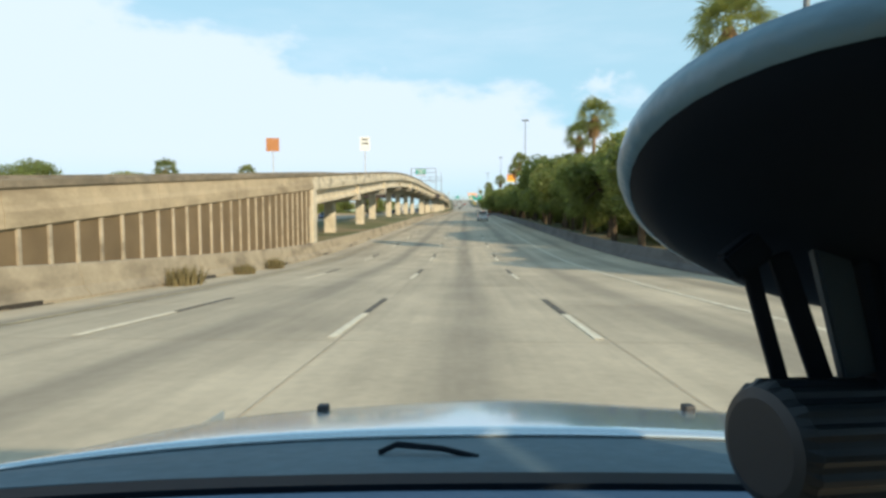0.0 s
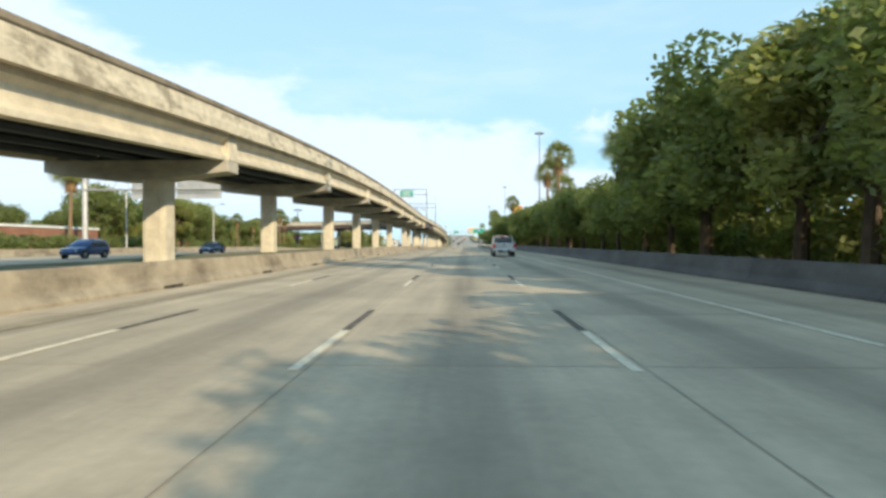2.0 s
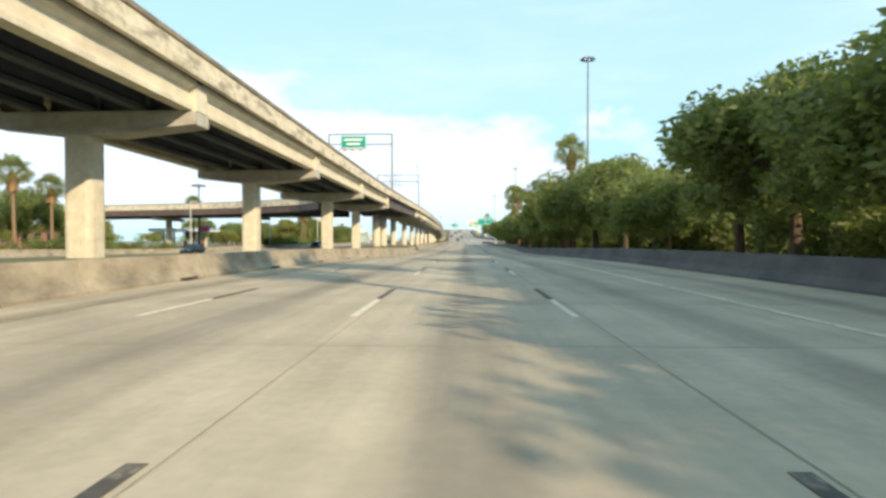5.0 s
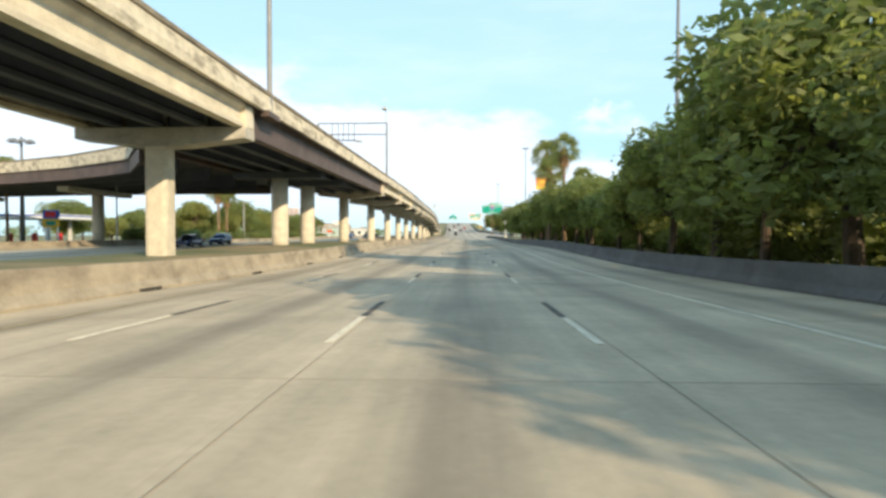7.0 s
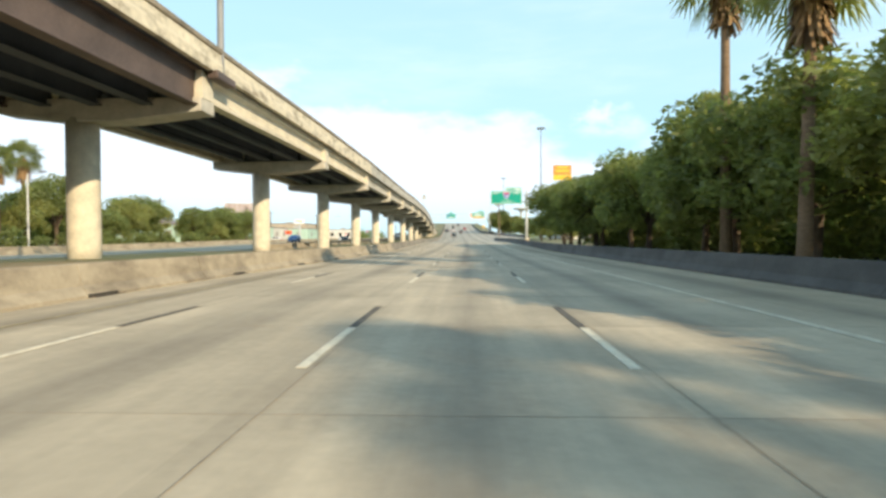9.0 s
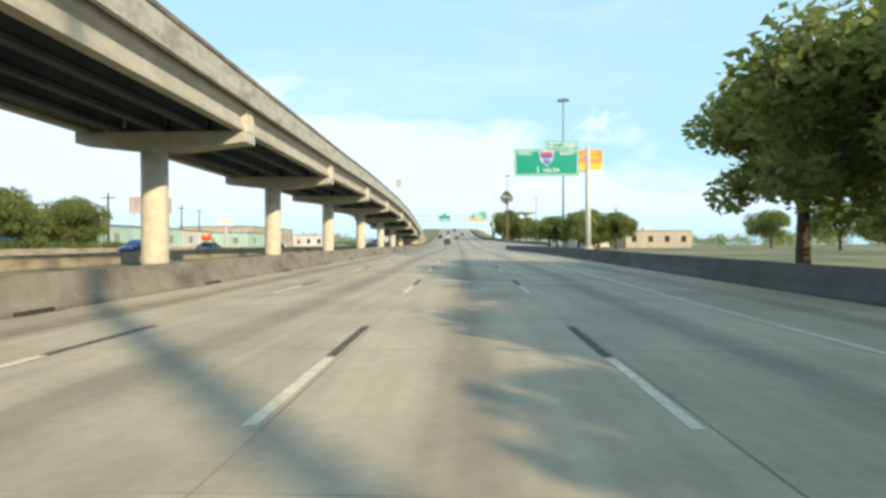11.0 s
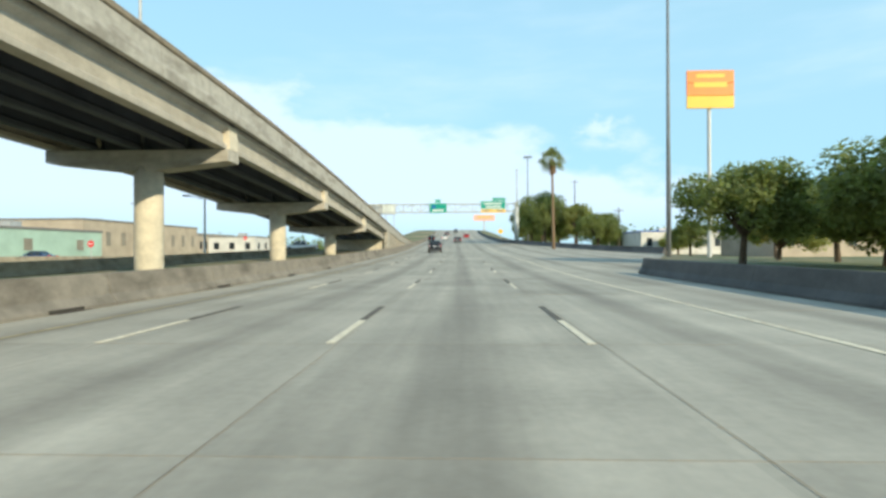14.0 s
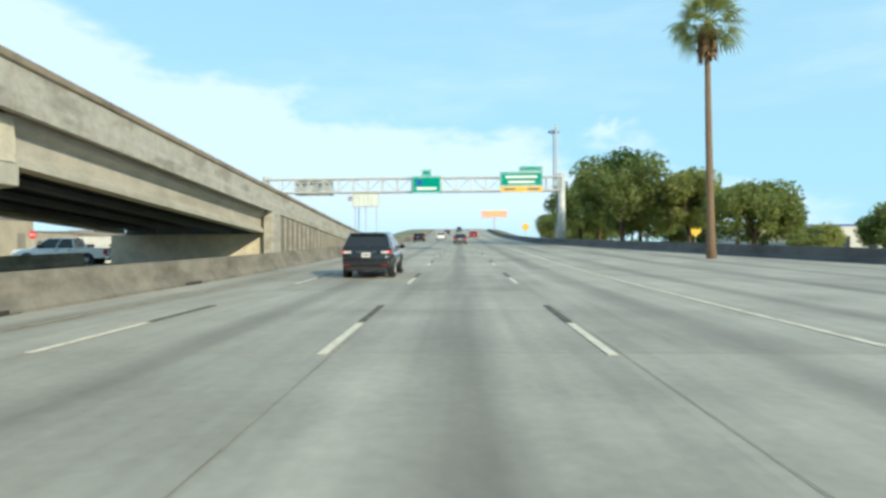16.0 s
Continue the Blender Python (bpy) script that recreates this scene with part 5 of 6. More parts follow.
def petrol_station(x, y):
    root = thing("petrol_station_canopy", pose(x, y, ground_z(x, y) - 0.06), "petrol station canopy with a blue band on white posts", "canopy")
    part("roof", boxes((-8, 8, -6, 6, 4.6, 5.5), bevel=0.06), SIGN_WHITE, root)
    part("band", boxes((-8.03, 8.03, -6.03, 6.03, 5.1, 5.35)), SIGN_BLUE, root)
    for a in (-5, 5):
        for b in (-3, 3):
            part("post", boxes((a - 0.25, a + 0.25, b - 0.25, b + 0.25, 0, 4.6)), WALL_WHITE, root)
    for a in (-5, 0, 5):
        part("pump", boxes((a - 0.35, a + 0.35, -0.4, 0.4, 0, 1.9), bevel=0.05), SIGN_RED, root)
    s = thing("price_sign", pose(x + 10, y - 9, ground_z(x, y) - 0.06), "petrol price sign with red blue and green panels", "sign")
    for a in (-1.1, 1.1):
        part("post", boxes((a - 0.1, a + 0.1, -0.1, 0.1, 0, 5.6)), SIGN_WHITE, s)
    part("top_panel", plate(-1.5, 1.5, 4.5, 6.0, -0.15, 0.15, 0.1), SIGN_BLUE, s)
    part("red_field", boxes((-1.0, 0.9, -0.24, -0.23, 4.8, 5.7)), SIGN_RED, s)
    part("lower_panel", plate(-1.5, 1.5, 3.0, 4.4, -0.15, 0.15, 0.1), SIGN_YELLOW, s)
    part("green_field", boxes((-0.9, 0.9, -0.24, -0.23, 3.3, 4.1)), SIGN_GREEN, s)


petrol_station(-84, 324)


def billboard(x, y, w, h, z, face, label, turn=0, legs=5):
    root = thing("billboard", pose(x, y, ground_z(x, y) - 0.06, 0, 0, turn), label, "billboard")
    part("panel", boxes((-w / 2, w / 2, -0.1, 0.1, z, z + h)), face, root)
    part("frame", boxes((-w / 2 - 0.15, w / 2 + 0.15, -0.16, 0.16, z + h, z + h + 0.2), (-w / 2 - 0.15, w / 2 + 0.15, -0.16, 0.16, z - 0.2, z), (-w / 2 - 0.15, -w / 2, -0.16, 0.16, z, z + h), (w / 2, w / 2 + 0.15, -0.16, 0.16, z, z + h)), STEEL, root)
    for i in range(legs):
        px = 0 if legs == 1 else -w * 0.42 + w * 0.84 * i / (legs - 1)
        part("leg", boxes((px - 0.14, px + 0.14, 0.17, 0.45, -0.2, z + h * 0.8)), STEEL, root)
    part("catwalk", boxes((-w / 2, w / 2, -1.0, -0.2, z - 0.35, z - 0.28)), STEEL, root)
    for i in range(6):
        px = -w * 0.42 + w * 0.84 * i / 5
        part("panel_seam", boxes((px - 0.08, px + 0.08, -0.13, -0.105, z + 0.15, z + h - 0.15)), STEEL, root)


BOARD = mat("faded_billboard_sheet", (0.36, 0.29, 0.27), 0.7, var=0.3, scale=0.4)
billboard(-86, 493, 10.5, 4.2, 10.0, BOARD, "faded grey and red billboard on tall steel legs", turn=20)
PALE_ORANGE = mat("pale_orange_sheet", (0.80, 0.42, 0.30), 0.5, var=0.1, bump=0)
CREAM = mat("cream_billboard_sheet", (0.66, 0.68, 0.60), 0.7, var=0.2, scale=0.4)
billboard(-34, 668, 8.0, 4.0, 11.5, CREAM, "pale cream billboard on a tall post beyond the gantry", legs=3)
billboard(-37, 672, 6.5, 0.9, 15, BOARD, "narrow dark board on a single post", legs=1)


def pole_sign(x, y, z, w, h, label, cols):
    g = ground_z(x, y) - 0.06
    root = thing("pole_sign", pose(x, y, g), label, "sign")
    part("pole", tubes(((0, 0, -0.2), (0, 0, z - g + h), 0.4, 0.3), n=14), STEEL, root)
    n = len(cols)
    for i, m in enumerate(cols):
        part("sign_box", boxes((-w / 2, w / 2, -0.75, -0.35, z - g + h * i / n + 0.03, z - g + h * (i + 1) / n - 0.03), bevel=0.05), m, root)
    part("writing_bar", boxes((-w * 0.35, w * 0.35, -0.78, -0.753, z - g + h * 0.55, z - g + h * 0.68), (-w * 0.3, w * 0.3, -0.78, -0.753, z - g + h * 0.8, z - g + h * 0.9)), SIGN_YELLOW, root)


pole_sign(42, 530, 26, 8.0, 6.6, "tall orange and yellow roadside restaurant sign", (SIGN_YELLOW, SIGN_ORANGE, SIGN_ORANGE))
pole_sign(9.5, 760, 18.5, 12, 3.2, "distant pale orange roadside sign on a pole", (PALE_ORANGE, PALE_ORANGE))
pole_sign(-60, 470, 2.6, 2.2, 1.3, "small red pole sign beside a shop", (SIGN_RED,))
pole_sign(-58, 476, 6.2, 3.4, 1.5, "pale sign box on a pole", (SIGN_WHITE,))


# ---------------------------------------------------------------- vehicles
def paint(name, color, rough=0.28, metal=0.35):
    return mat(name, color, rough, metal, var=0.12, scale=1.2, fine=8, bump=0, coat=0.7)


PAINT_SILVER = paint("silver_paint", (0.62, 0.63, 0.62), 0.3, 0.25)
PAINT_BLACK = paint("black_paint", (0.010, 0.010, 0.011), 0.2, 0.0)
PAINT_WHITE = paint("white_paint", (0.78, 0.78, 0.76), 0.3, 0.0)
PAINT_RED = paint("red_paint", (0.42, 0.02, 0.02), 0.25, 0.1)
PAINT_BLUE = paint("blue_paint", (0.03, 0.07, 0.20), 0.25, 0.2)
PAINT_GREY = paint("grey_paint", (0.10, 0.105, 0.11), 0.25, 0.3)
RUBBER = mat("tyre_rubber", (0.018, 0.018, 0.018), 0.85, var=0.3, fine=40)
RIM = mat("alloy_rim", (0.42, 0.42, 0.43), 0.35, 0.7, var=0.1, bump=0)
TAIL_RED = mat("red_tail_lamp", (0.55, 0.01, 0.012), 0.15, var=0.1, bump=0)
CHROME = mat("chrome_trim", (0.65, 0.65, 0.66), 0.15, 1.0, var=0.1, bump=0)
PLASTIC = mat("black_plastic", (0.02, 0.02, 0.022), 0.55, var=0.2, fine=60)
CLEAR_LAMP = mat("clear_lamp", (0.6, 0.6, 0.58), 0.1, var=0.05, bump=0)


def body_ring(y, hw, z0, z1, tuck=0.06, crown=0.03):
    """A rounded cross-section of a car body, centred on x = 0."""
    r = min(0.13, (z1 - z0) * 0.3)
    pts = [(-hw + tuck + r, z0), (hw - tuck - r, z0), (hw - tuck, z0 + r), (hw, z0 + (z1 - z0) * 0.45), (hw - 0.015, z1 - r), (hw - r * 0.8, z1 - 0.012), (hw * 0.4, z1 + crown), (-hw * 0.4, z1 + crown),
           (-hw + r * 0.8, z1 - 0.012), (-hw + 0.015, z1 - r), (-hw, z0 + (z1 - z0) * 0.45), (-hw + tuck, z0 + r)]
    return [(x, y, z) for x, z in pts]


def wheel(parent, x, y, r, w, out):
    prof = [(r * 0.69, -w / 2), (r * 0.93, -w / 2), (r, -w / 2 + 0.04), (r, w / 2 - 0.04), (r * 0.93, w / 2), (r * 0.69, w / 2)]
    n = 24
    rings = [[(u, q * math.cos(2 * math.pi * i / n), q * math.sin(2 * math.pi * i / n)) for q, u in prof] for i in range(n)]
    bm = bmesh.new()
    vs = [[bm.verts.new(p) for p in rg] for rg in rings]
    for i in range(n):
        for j in range(len(prof)):
            bm.faces.new((vs[i][j], vs[(i + 1) % n][j], vs[(i + 1) % n][(j + 1) % len(prof)], vs[i][(j + 1) % len(prof)]))
    bmesh.ops.translate(bm, verts=bm.verts, vec=(x, y, r))
    ty = part("wheel", bm, RUBBER, parent, smooth=True)
    face = x + out * w * 0.5
    bm = bmesh.new()
    tube(bm, (face - out * 0.10, y, r), (face - out * 0.035, y, r), r * 0.70, n=20)
    tube(bm, (face - out * 0.04, y, r), (face, y, r), r * 0.16, n=12)
    for k in range(6):
        a = k * math.pi / 3
        c, s = math.cos(a), math.sin(a)
        tube(bm, (face - out * 0.01, y, r), (face - out * 0.015, y + c * r * 0.6, r + s * r * 0.6), 0.045, 0.03, n=6)
    part("rim", bm, RIM, ty)


def greenhouse(root, stations, paint_mat):
    """Cabin: dark glass body, painted roof and pillars. stations: (y, half width, z) at the belt and on the roof."""
    (b0, b1, hb, zb), (t0, t1, ht, zt) = stations
    ring_b = [(-hb, b0, zb), (hb, b0, zb), (hb, b1, zb), (-hb, b1, zb)]
    ring_t = [(-ht, t0, zt), (ht, t0, zt), (ht, t1, zt), (-ht, t1, zt)]
    gl = loft([ring_b, ring_t])
    bmesh.ops.bevel(gl, geom=[e for e in gl.edges], offset=0.09, segments=3, affect="EDGES")
    part("cabin_glass", gl, GLASS_DARK, root, "dark tinted windows")
    m = (t0 + t1) / 2
    roof = loft([body_ring(t0 - 0.04, ht + 0.01, zt - 0.03, zt + 0.015, 0.02, 0.02), body_ring(m, ht + 0.025, zt - 0.03, zt + 0.045, 0.02, 0.025), body_ring(t1 + 0.04, ht + 0.01, zt - 0.03, zt + 0.01, 0.02, 0.02)])
    part("roof", roof, paint_mat, root, smooth=False)
    for sx in (-1, 1):
        for (by, ty, w) in ((b0, t0, 0.06), (b1, t1, 0.05), ((b0 + b1) / 2 - 0.1, (t0 + t1) / 2 - 0.1, 0.045)):
            part("pillar", tubes(((sx * (hb + 0.004), by, zb - 0.02), (sx * (ht + 0.008), ty, zt), w, w * 0.8), n=8), paint_mat, root)


def sedan(name, m, color, label, L=4.7, W=1.82, H=1.46):
    """A car whose nose points to +y; origin on the road under its middle."""
    root = thing(name, m, label, "car")
    hw, h = W / 2, L / 2
    r, gc, zb = 0.32, 0.2, H * 0.63
    st = [(-h, hw * 0.84, 0.42, zb - 0.12), (-h + 0.15, hw * 0.95, gc + 0.06, zb - 0.02), (-h + 0.95, hw, gc, zb + 0.02), (0.3, hw, gc, zb), (h - 1.2, hw * 0.98, gc, zb - 0.08), (h - 0.35, hw * 0.92, gc + 0.04, zb - 0.2), (h, hw * 0.76, 0.42, zb - 0.34)]
    cab = ((-h + 0.75, h - 1.35, hw - 0.04, zb), (-h + 1.45, h - 2.25, hw - 0.24, H - 0.03))
    part("body", loft([body_ring(*s) for s in st]), color, root, smooth=False)
    greenhouse(root, cab, color)
    for sx in (-1, 1):
        for wy in (-h + 0.95, h - 0.95):
            part("wheel_arch", tubes(((sx * (hw - 0.16), wy, r), (sx * (hw + 0.006), wy, r), r + 0.07), n=24), PLASTIC, root)
            wheel(root, sx * (hw - 0.09), wy, r, 0.22, sx)
        part("tail_lamp", boxes((sx * hw * 0.93 - 0.10 if sx > 0 else -hw * 0.93 - 0.06, sx * hw * 0.93 + 0.06 if sx > 0 else -hw * 0.93 + 0.10, -h - 0.015, -h + 0.28, zb - 0.28, zb - 0.03), (min(sx * hw * 0.55, sx * hw * 0.88), max(sx * hw * 0.55, sx * hw * 0.88), -h - 0.02, -h + 0.1, zb - 0.24, zb - 0.1), bevel=0.025), TAIL_RED, root)
        part("headlamp", boxes((min(sx * hw * 0.5, sx * hw * 0.82), max(sx * hw * 0.5, sx * hw * 0.82), h - 0.3, h - 0.06, zb - 0.42, zb - 0.26), bevel=0.03), CLEAR_LAMP, root)
        part("mirror", boxes((min(sx * hw, sx * (hw + 0.2)), max(sx * hw, sx * (hw + 0.2)), h - 1.75, h - 1.6, zb, zb + 0.16), bevel=0.04), color, root)
    part("rear_bumper", boxes((-hw * 0.88, hw * 0.88, -h - 0.06, -h + 0.1, 0.34, 0.58), bevel=0.05), color, root)
    part("number_plate", boxes((-0.16, 0.16, -h - 0.035, -h - 0.01, zb - 0.30, zb - 0.14)), SIGN_WHITE, root)
    part("plate_bar", boxes((-0.13, 0.13, -h - 0.042, -h - 0.036, zb - 0.25, zb - 0.19)), BLACK_LINE, root)
    return root


def suv(m, color, label, L=4.75, W=1.90, H=1.70):
    """A rounded five-door suv whose nose points to +y; origin on the road under its middle."""
    root = thing("suv", m, label, "car")
    hw, h, r, gc, zb = W / 2, L / 2, 0.37, 0.27, H * 0.61
    st = [(-h - 0.02, hw * 0.80, 0.46, zb - 0.22), (-h + 0.03, hw * 0.90, 0.40, zb - 0.08), (-h + 0.12, hw * 0.95, gc + 0.06, zb - 0.01), (-h + 0.35, hw * 0.985, gc + 0.02, zb + 0.01), (-h + 0.9, hw, gc, zb + 0.02),
          (0.4, hw, gc, zb), (h - 1.3, hw * 0.99, gc, zb - 0.02), (h - 0.7, hw * 0.97, gc, zb - 0.09), (h - 0.25, hw * 0.90, gc + 0.04, zb - 0.2), (h, hw * 0.74, 0.42, zb - 0.36)]
    part("body", loft([body_ring(*p) for p in st]), color, root, smooth=True)

    def half(z):
        return hw - 0.035 - 0.24 * max(0.0, (z - zb) / (H - zb)) ** 1.15

    def shell(y, zt):
        zs = [zb - 0.05 + (zt - 0.05 - zb + 0.05) * i / 4 for i in range(5)]
        side = [(half(z), z) for z in zs] + [(half(zt) - 0.07, zt - 0.008), (half(zt) * 0.5, zt + 0.018)]
        return [(x, y, z) for x, z in side] + [(-x, y, z) for x, z in reversed(side)]
    rear = lambda u: (-h + 0.10 + 0.42 * u, zb + 0.02 + (H - 0.07 - zb) * u)
    rings = [shell(*rear(0.0)), shell(*rear(0.5)), shell(*rear(0.9)), shell(-h + 0.62, H - 0.02), shell(-0.2, H + 0.01), shell(h - 2.35, H - 0.03), shell(h - 1.9, H - 0.24), shell(h - 1.38, zb + 0.03)]
    part("roof", loft(rings), color, root, smooth=True)

    def pane(name, outline, push, label=""):
        """A glass pane from its outline, with thickness along push."""
        p = Vector(push)
        return part(name, loft([[tuple(Vector(q) - p) for q in outline], [tuple(Vector(q) + p) for q in outline]]), GLASS_DARK, root, label)
    out = []
    for u, share in ((0.16, 0.90), (0.22, 0.94), (0.5, 0.93), (0.80, 0.88), (0.86, 0.82)):
        y, z = rear(u)
        out.append((half(z) * share, y - 0.012, z))
    pane("rear_window", out + [(-x, y, z) for x, y, z in reversed(out)], (0, 0.012, -0.01), "dark tinted rear window")
    front = []
    for u, share in ((0.12, 0.92), (0.5, 0.92), (0.88, 0.90)):
        z = zb + 0.04 + (H - 0.1 - zb) * u
        front.append((half(z) * share, h - 1.42 - 0.92 * u + 0.02, z))
    pane("windscreen", front + [(-x, y, z) for x, y, z in reversed(front)], (0, 0.02, 0.012))
    for sx in (-1, 1):
        for pts in ([(-h + 0.62, zb + 0.06), (-0.45, zb + 0.05), (-0.45, H - 0.15), (-h + 0.82, H - 0.16)], [(-0.37, zb + 0.05), (h - 1.72, zb + 0.05), (h - 2.3, H - 0.16), (-0.37, H - 0.15)]):
            pane("side_window", [(sx * (half(z) + 0.006), y, z) for y, z in pts], (0.012, 0, 0))
        for wy in (-h + 0.95, h - 0.95):
            part("wheel_arch", tubes(((sx * (hw - 0.16), wy, r), (sx * (hw + 0.006), wy, r), r + 0.075), n=24), PLASTIC, root)
            wheel(root, sx * (hw - 0.10), wy, r, 0.25, sx)
        a, b = sorted((sx * hw * 0.76, sx * hw * 0.955))
        lamp = part("tail_lamp", boxes((a, b, -h + 0.0, -h + 0.36, zb - 0.13, zb - 0.0), bevel=0.035), TAIL_RED, root)
        a, b = sorted((sx * hw * 0.58, sx * hw * 0.87))
        part("clear_lens", boxes((a, b, -h - 0.022, -h + 0.05, zb - 0.115, zb - 0.03), bevel=0.02), CLEAR_LAMP, lamp)
        a, b = sorted((sx * hw * 0.5, sx * hw * 0.82))
        part("headlamp", boxes((a, b, h - 0.34, h - 0.08, zb - 0.44, zb - 0.28), bevel=0.03), CLEAR_LAMP, root)
        a, b = sorted((sx * (hw - 0.03), sx * (hw + 0.2)))
        part("mirror", boxes((a, b, h - 1.75, h - 1.6, zb + 0.02, zb + 0.19), bevel=0.05), color, root)
        a, b = sorted((sx * hw * 0.62, sx * hw * 0.85))
        part("reflector", boxes((a, b, -h - 0.075, -h - 0.02, 0.50, 0.525), bevel=0.008), TAIL_RED, root)
        part("roof_rail", tubes(((sx * (half(H) - 0.03), -h + 0.75, H + 0.025), (sx * (half(H) - 0.03), h - 2.4, H + 0.01), 0.018), n=8), CHROME, root)
        part("exhaust_tip", tubes(((sx * 0.5, -h - 0.05, 0.33), (sx * 0.5, -h + 0.15, 0.33), 0.045), n=12), CHROME, root)
    bump = part("rear_bumper", boxes((-hw * 0.91, hw * 0.91, -h - 0.07, -h + 0.25, 0.42, 0.64), bevel=0.06), color, root)
    part("bumper_skirt", boxes((-hw * 0.80, hw * 0.80, -h - 0.06, -h + 0.2, 0.28, 0.43), bevel=0.04), PLASTIC, bump, "black lower bumper skirt")
    part("tailgate_trim", boxes((-0.40, 0.40, -h - 0.03, -h + 0.06, zb - 0.075, zb - 0.045), bevel=0.008), CHROME, root)
    part("number_plate", boxes((-0.16, 0.16, -h - 0.035, -h + 0.03, zb - 0.25, zb - 0.09)), SIGN_WHITE, root)
    part("plate_bar", boxes((-0.13, 0.13, -h - 0.042, -h - 0.036, zb - 0.20, zb - 0.14)), BLACK_LINE, root)
    y, z = rear(0.97)
    part("roof_spoiler", boxes((-half(z) + 0.04, half(z) - 0.04, y - 0.14, y + 0.2, z - 0.02, z + 0.045), bevel=0.02), color, root)
    part("rear_wiper", tubes(((0.0, -h + 0.10, zb + 0.10), (0.28, -h + 0.14, zb + 0.19), 0.012), n=6), PLASTIC, root)
    return root


def pickup(m, color, label):
    root = thing("pickup_truck", m, label, "pickup truck")
    L, W, H, hw, h = 5.85, 2.03, 1.88, 1.015, 2.92
    zb = 1.22
    front = [(-0.25, hw, 0.45, zb), (0.9, hw, 0.42, zb), (1.5, hw, 0.42, zb - 0.03), (2.5, hw * 0.98, 0.45, zb - 0.06), (2.85, hw * 0.94, 0.5, zb - 0.14), (h, hw * 0.86, 0.55, zb - 0.26)]
    part("cab_body", loft([body_ring(*s) for s in front]), color, root)
    greenhouse(root, ((-0.95, 1.55, hw - 0.05, zb), (-0.75, 0.75, hw - 0.2, H)), color)
    part("cab_rear", boxes((-hw + 0.03, hw - 0.03, -1.0, -0.24, 0.5, zb + 0.01), bevel=0.04), color, root)
    for sx in (-1, 1):
        part("bed_side", boxes((min(sx * (hw - 0.14), sx * hw), max(sx * (hw - 0.14), sx * hw), -h + 0.04, -1.02, 0.52, zb + 0.04), bevel=0.05), color, root)
        part("tail_lamp", boxes((min(sx * (hw - 0.19), sx * (hw + 0.012)), max(sx * (hw - 0.19), sx * (hw + 0.012)), -h - 0.01, -h + 0.16, zb - 0.42, zb - 0.05), bevel=0.03), TAIL_RED, root)
        part("mirror", boxes((min(sx * hw, sx * (hw + 0.27)), max(sx * hw, sx * (hw + 0.27)), 1.05, 1.25, zb, zb + 0.24), bevel=0.05), PLASTIC, root)
        part("side_step", boxes((sx * (hw - 0.03) - 0.07, sx * (hw - 0.03) + 0.07, -0.95, 1.3, 0.36, 0.45), bevel=0.035), CHROME, root)
        part("door_handle", boxes((sx * hw - 0.03, sx * hw + 0.03, 0.05, 0.25, zb - 0.16, zb - 0.11), (sx * hw - 0.03, sx * hw + 0.03, -0.75, -0.55, zb - 0.16, zb - 0.11)), CHROME, root)
        for wy in (-h + 1.22, h - 0.98):
            part("wheel_arch", tubes(((sx * (hw - 0.2), wy, 0.42), (sx * (hw + 0.008), wy, 0.42), 0.5), n=24), PLASTIC, root)
            wheel(root, sx * (hw - 0.12), wy, 0.41, 0.28, sx)
    part("bed_floor", boxes((-hw + 0.14, hw - 0.14, -h + 0.06, -1.02, 0.7, 0.78)), PLASTIC, root)
    part("tailgate", boxes((-hw + 0.195, hw - 0.195, -h, -h + 0.08, 0.62, zb + 0.02), bevel=0.03), color, root)
    part("tailgate_handle", boxes((-0.14, 0.14, -h - 0.014, -h + 0.02, zb - 0.18, zb - 0.07), bevel=0.01), PLASTIC, root)
    bump = part("rear_bumper", boxes((-hw + 0.02, hw - 0.02, -h - 0.17, -h + 0.06, 0.46, 0.66), bevel=0.04), CHROME, root)
    for sx in (-0.42, 0.42):
        part("bumper_step", boxes((sx - 0.13, sx + 0.13, -h - 0.185, -h - 0.16, 0.50, 0.63), bevel=0.01), PLASTIC, bump)
    part("number_plate", boxes((-0.16, 0.16, -h - 0.182, -h - 0.172, 0.49, 0.64)), SIGN_WHITE, root)
    part("plate_bar", boxes((-0.13, 0.13, -h - 0.19, -h - 0.183, 0.54, 0.6)), BLACK_LINE, root)
    part("brake_lamp", boxes((-0.2, 0.2, -0.86, -0.76, H - 0.04, H + 0.03), bevel=0.01), TAIL_RED, root)
    part("frame", boxes((-0.45, 0.45, -h + 0.2, h - 0.4, 0.36, 0.5)), PLASTIC, root)
    part("hitch", boxes((-0.06, 0.06, -h - 0.25, -h + 0.1, 0.36, 0.46)), PLASTIC, root)
    return root


def lane_pose(x, y, back=False):
    m = on_road(x, y, 1.0)
    return m @ pose(0, 0, 0, 0, 0, 180 if back else 0)


pickup(lane_pose(3.78, 117.4), PAINT_SILVER, "silver crew-cab pickup truck standing in a motorway lane")
suv(lane_pose(-3.5, 511.8), PAINT_BLACK, "glossy black suv with a roof spoiler on the motorway", 4.75, 1.92, 1.72)
sedan("sedan", lane_pose(0.1, 572.0), PAINT_GREY, "dark grey car far ahead on the motorway")
sedan("sedan", lane_pose(-3.6, 606.0), PAINT_WHITE, "white car far ahead on the motorway")
sedan("sedan", lane_pose(3.5, 628.0), PAINT_RED, "red car far ahead on the motorway")
sedan("sedan", lane_pose(-7.0, 590.0), PAINT_BLACK, "black car far ahead near the median")
sedan("sedan", lane_pose(-3.4, 660.0), PAINT_GREY, "dark car climbing the far rise")
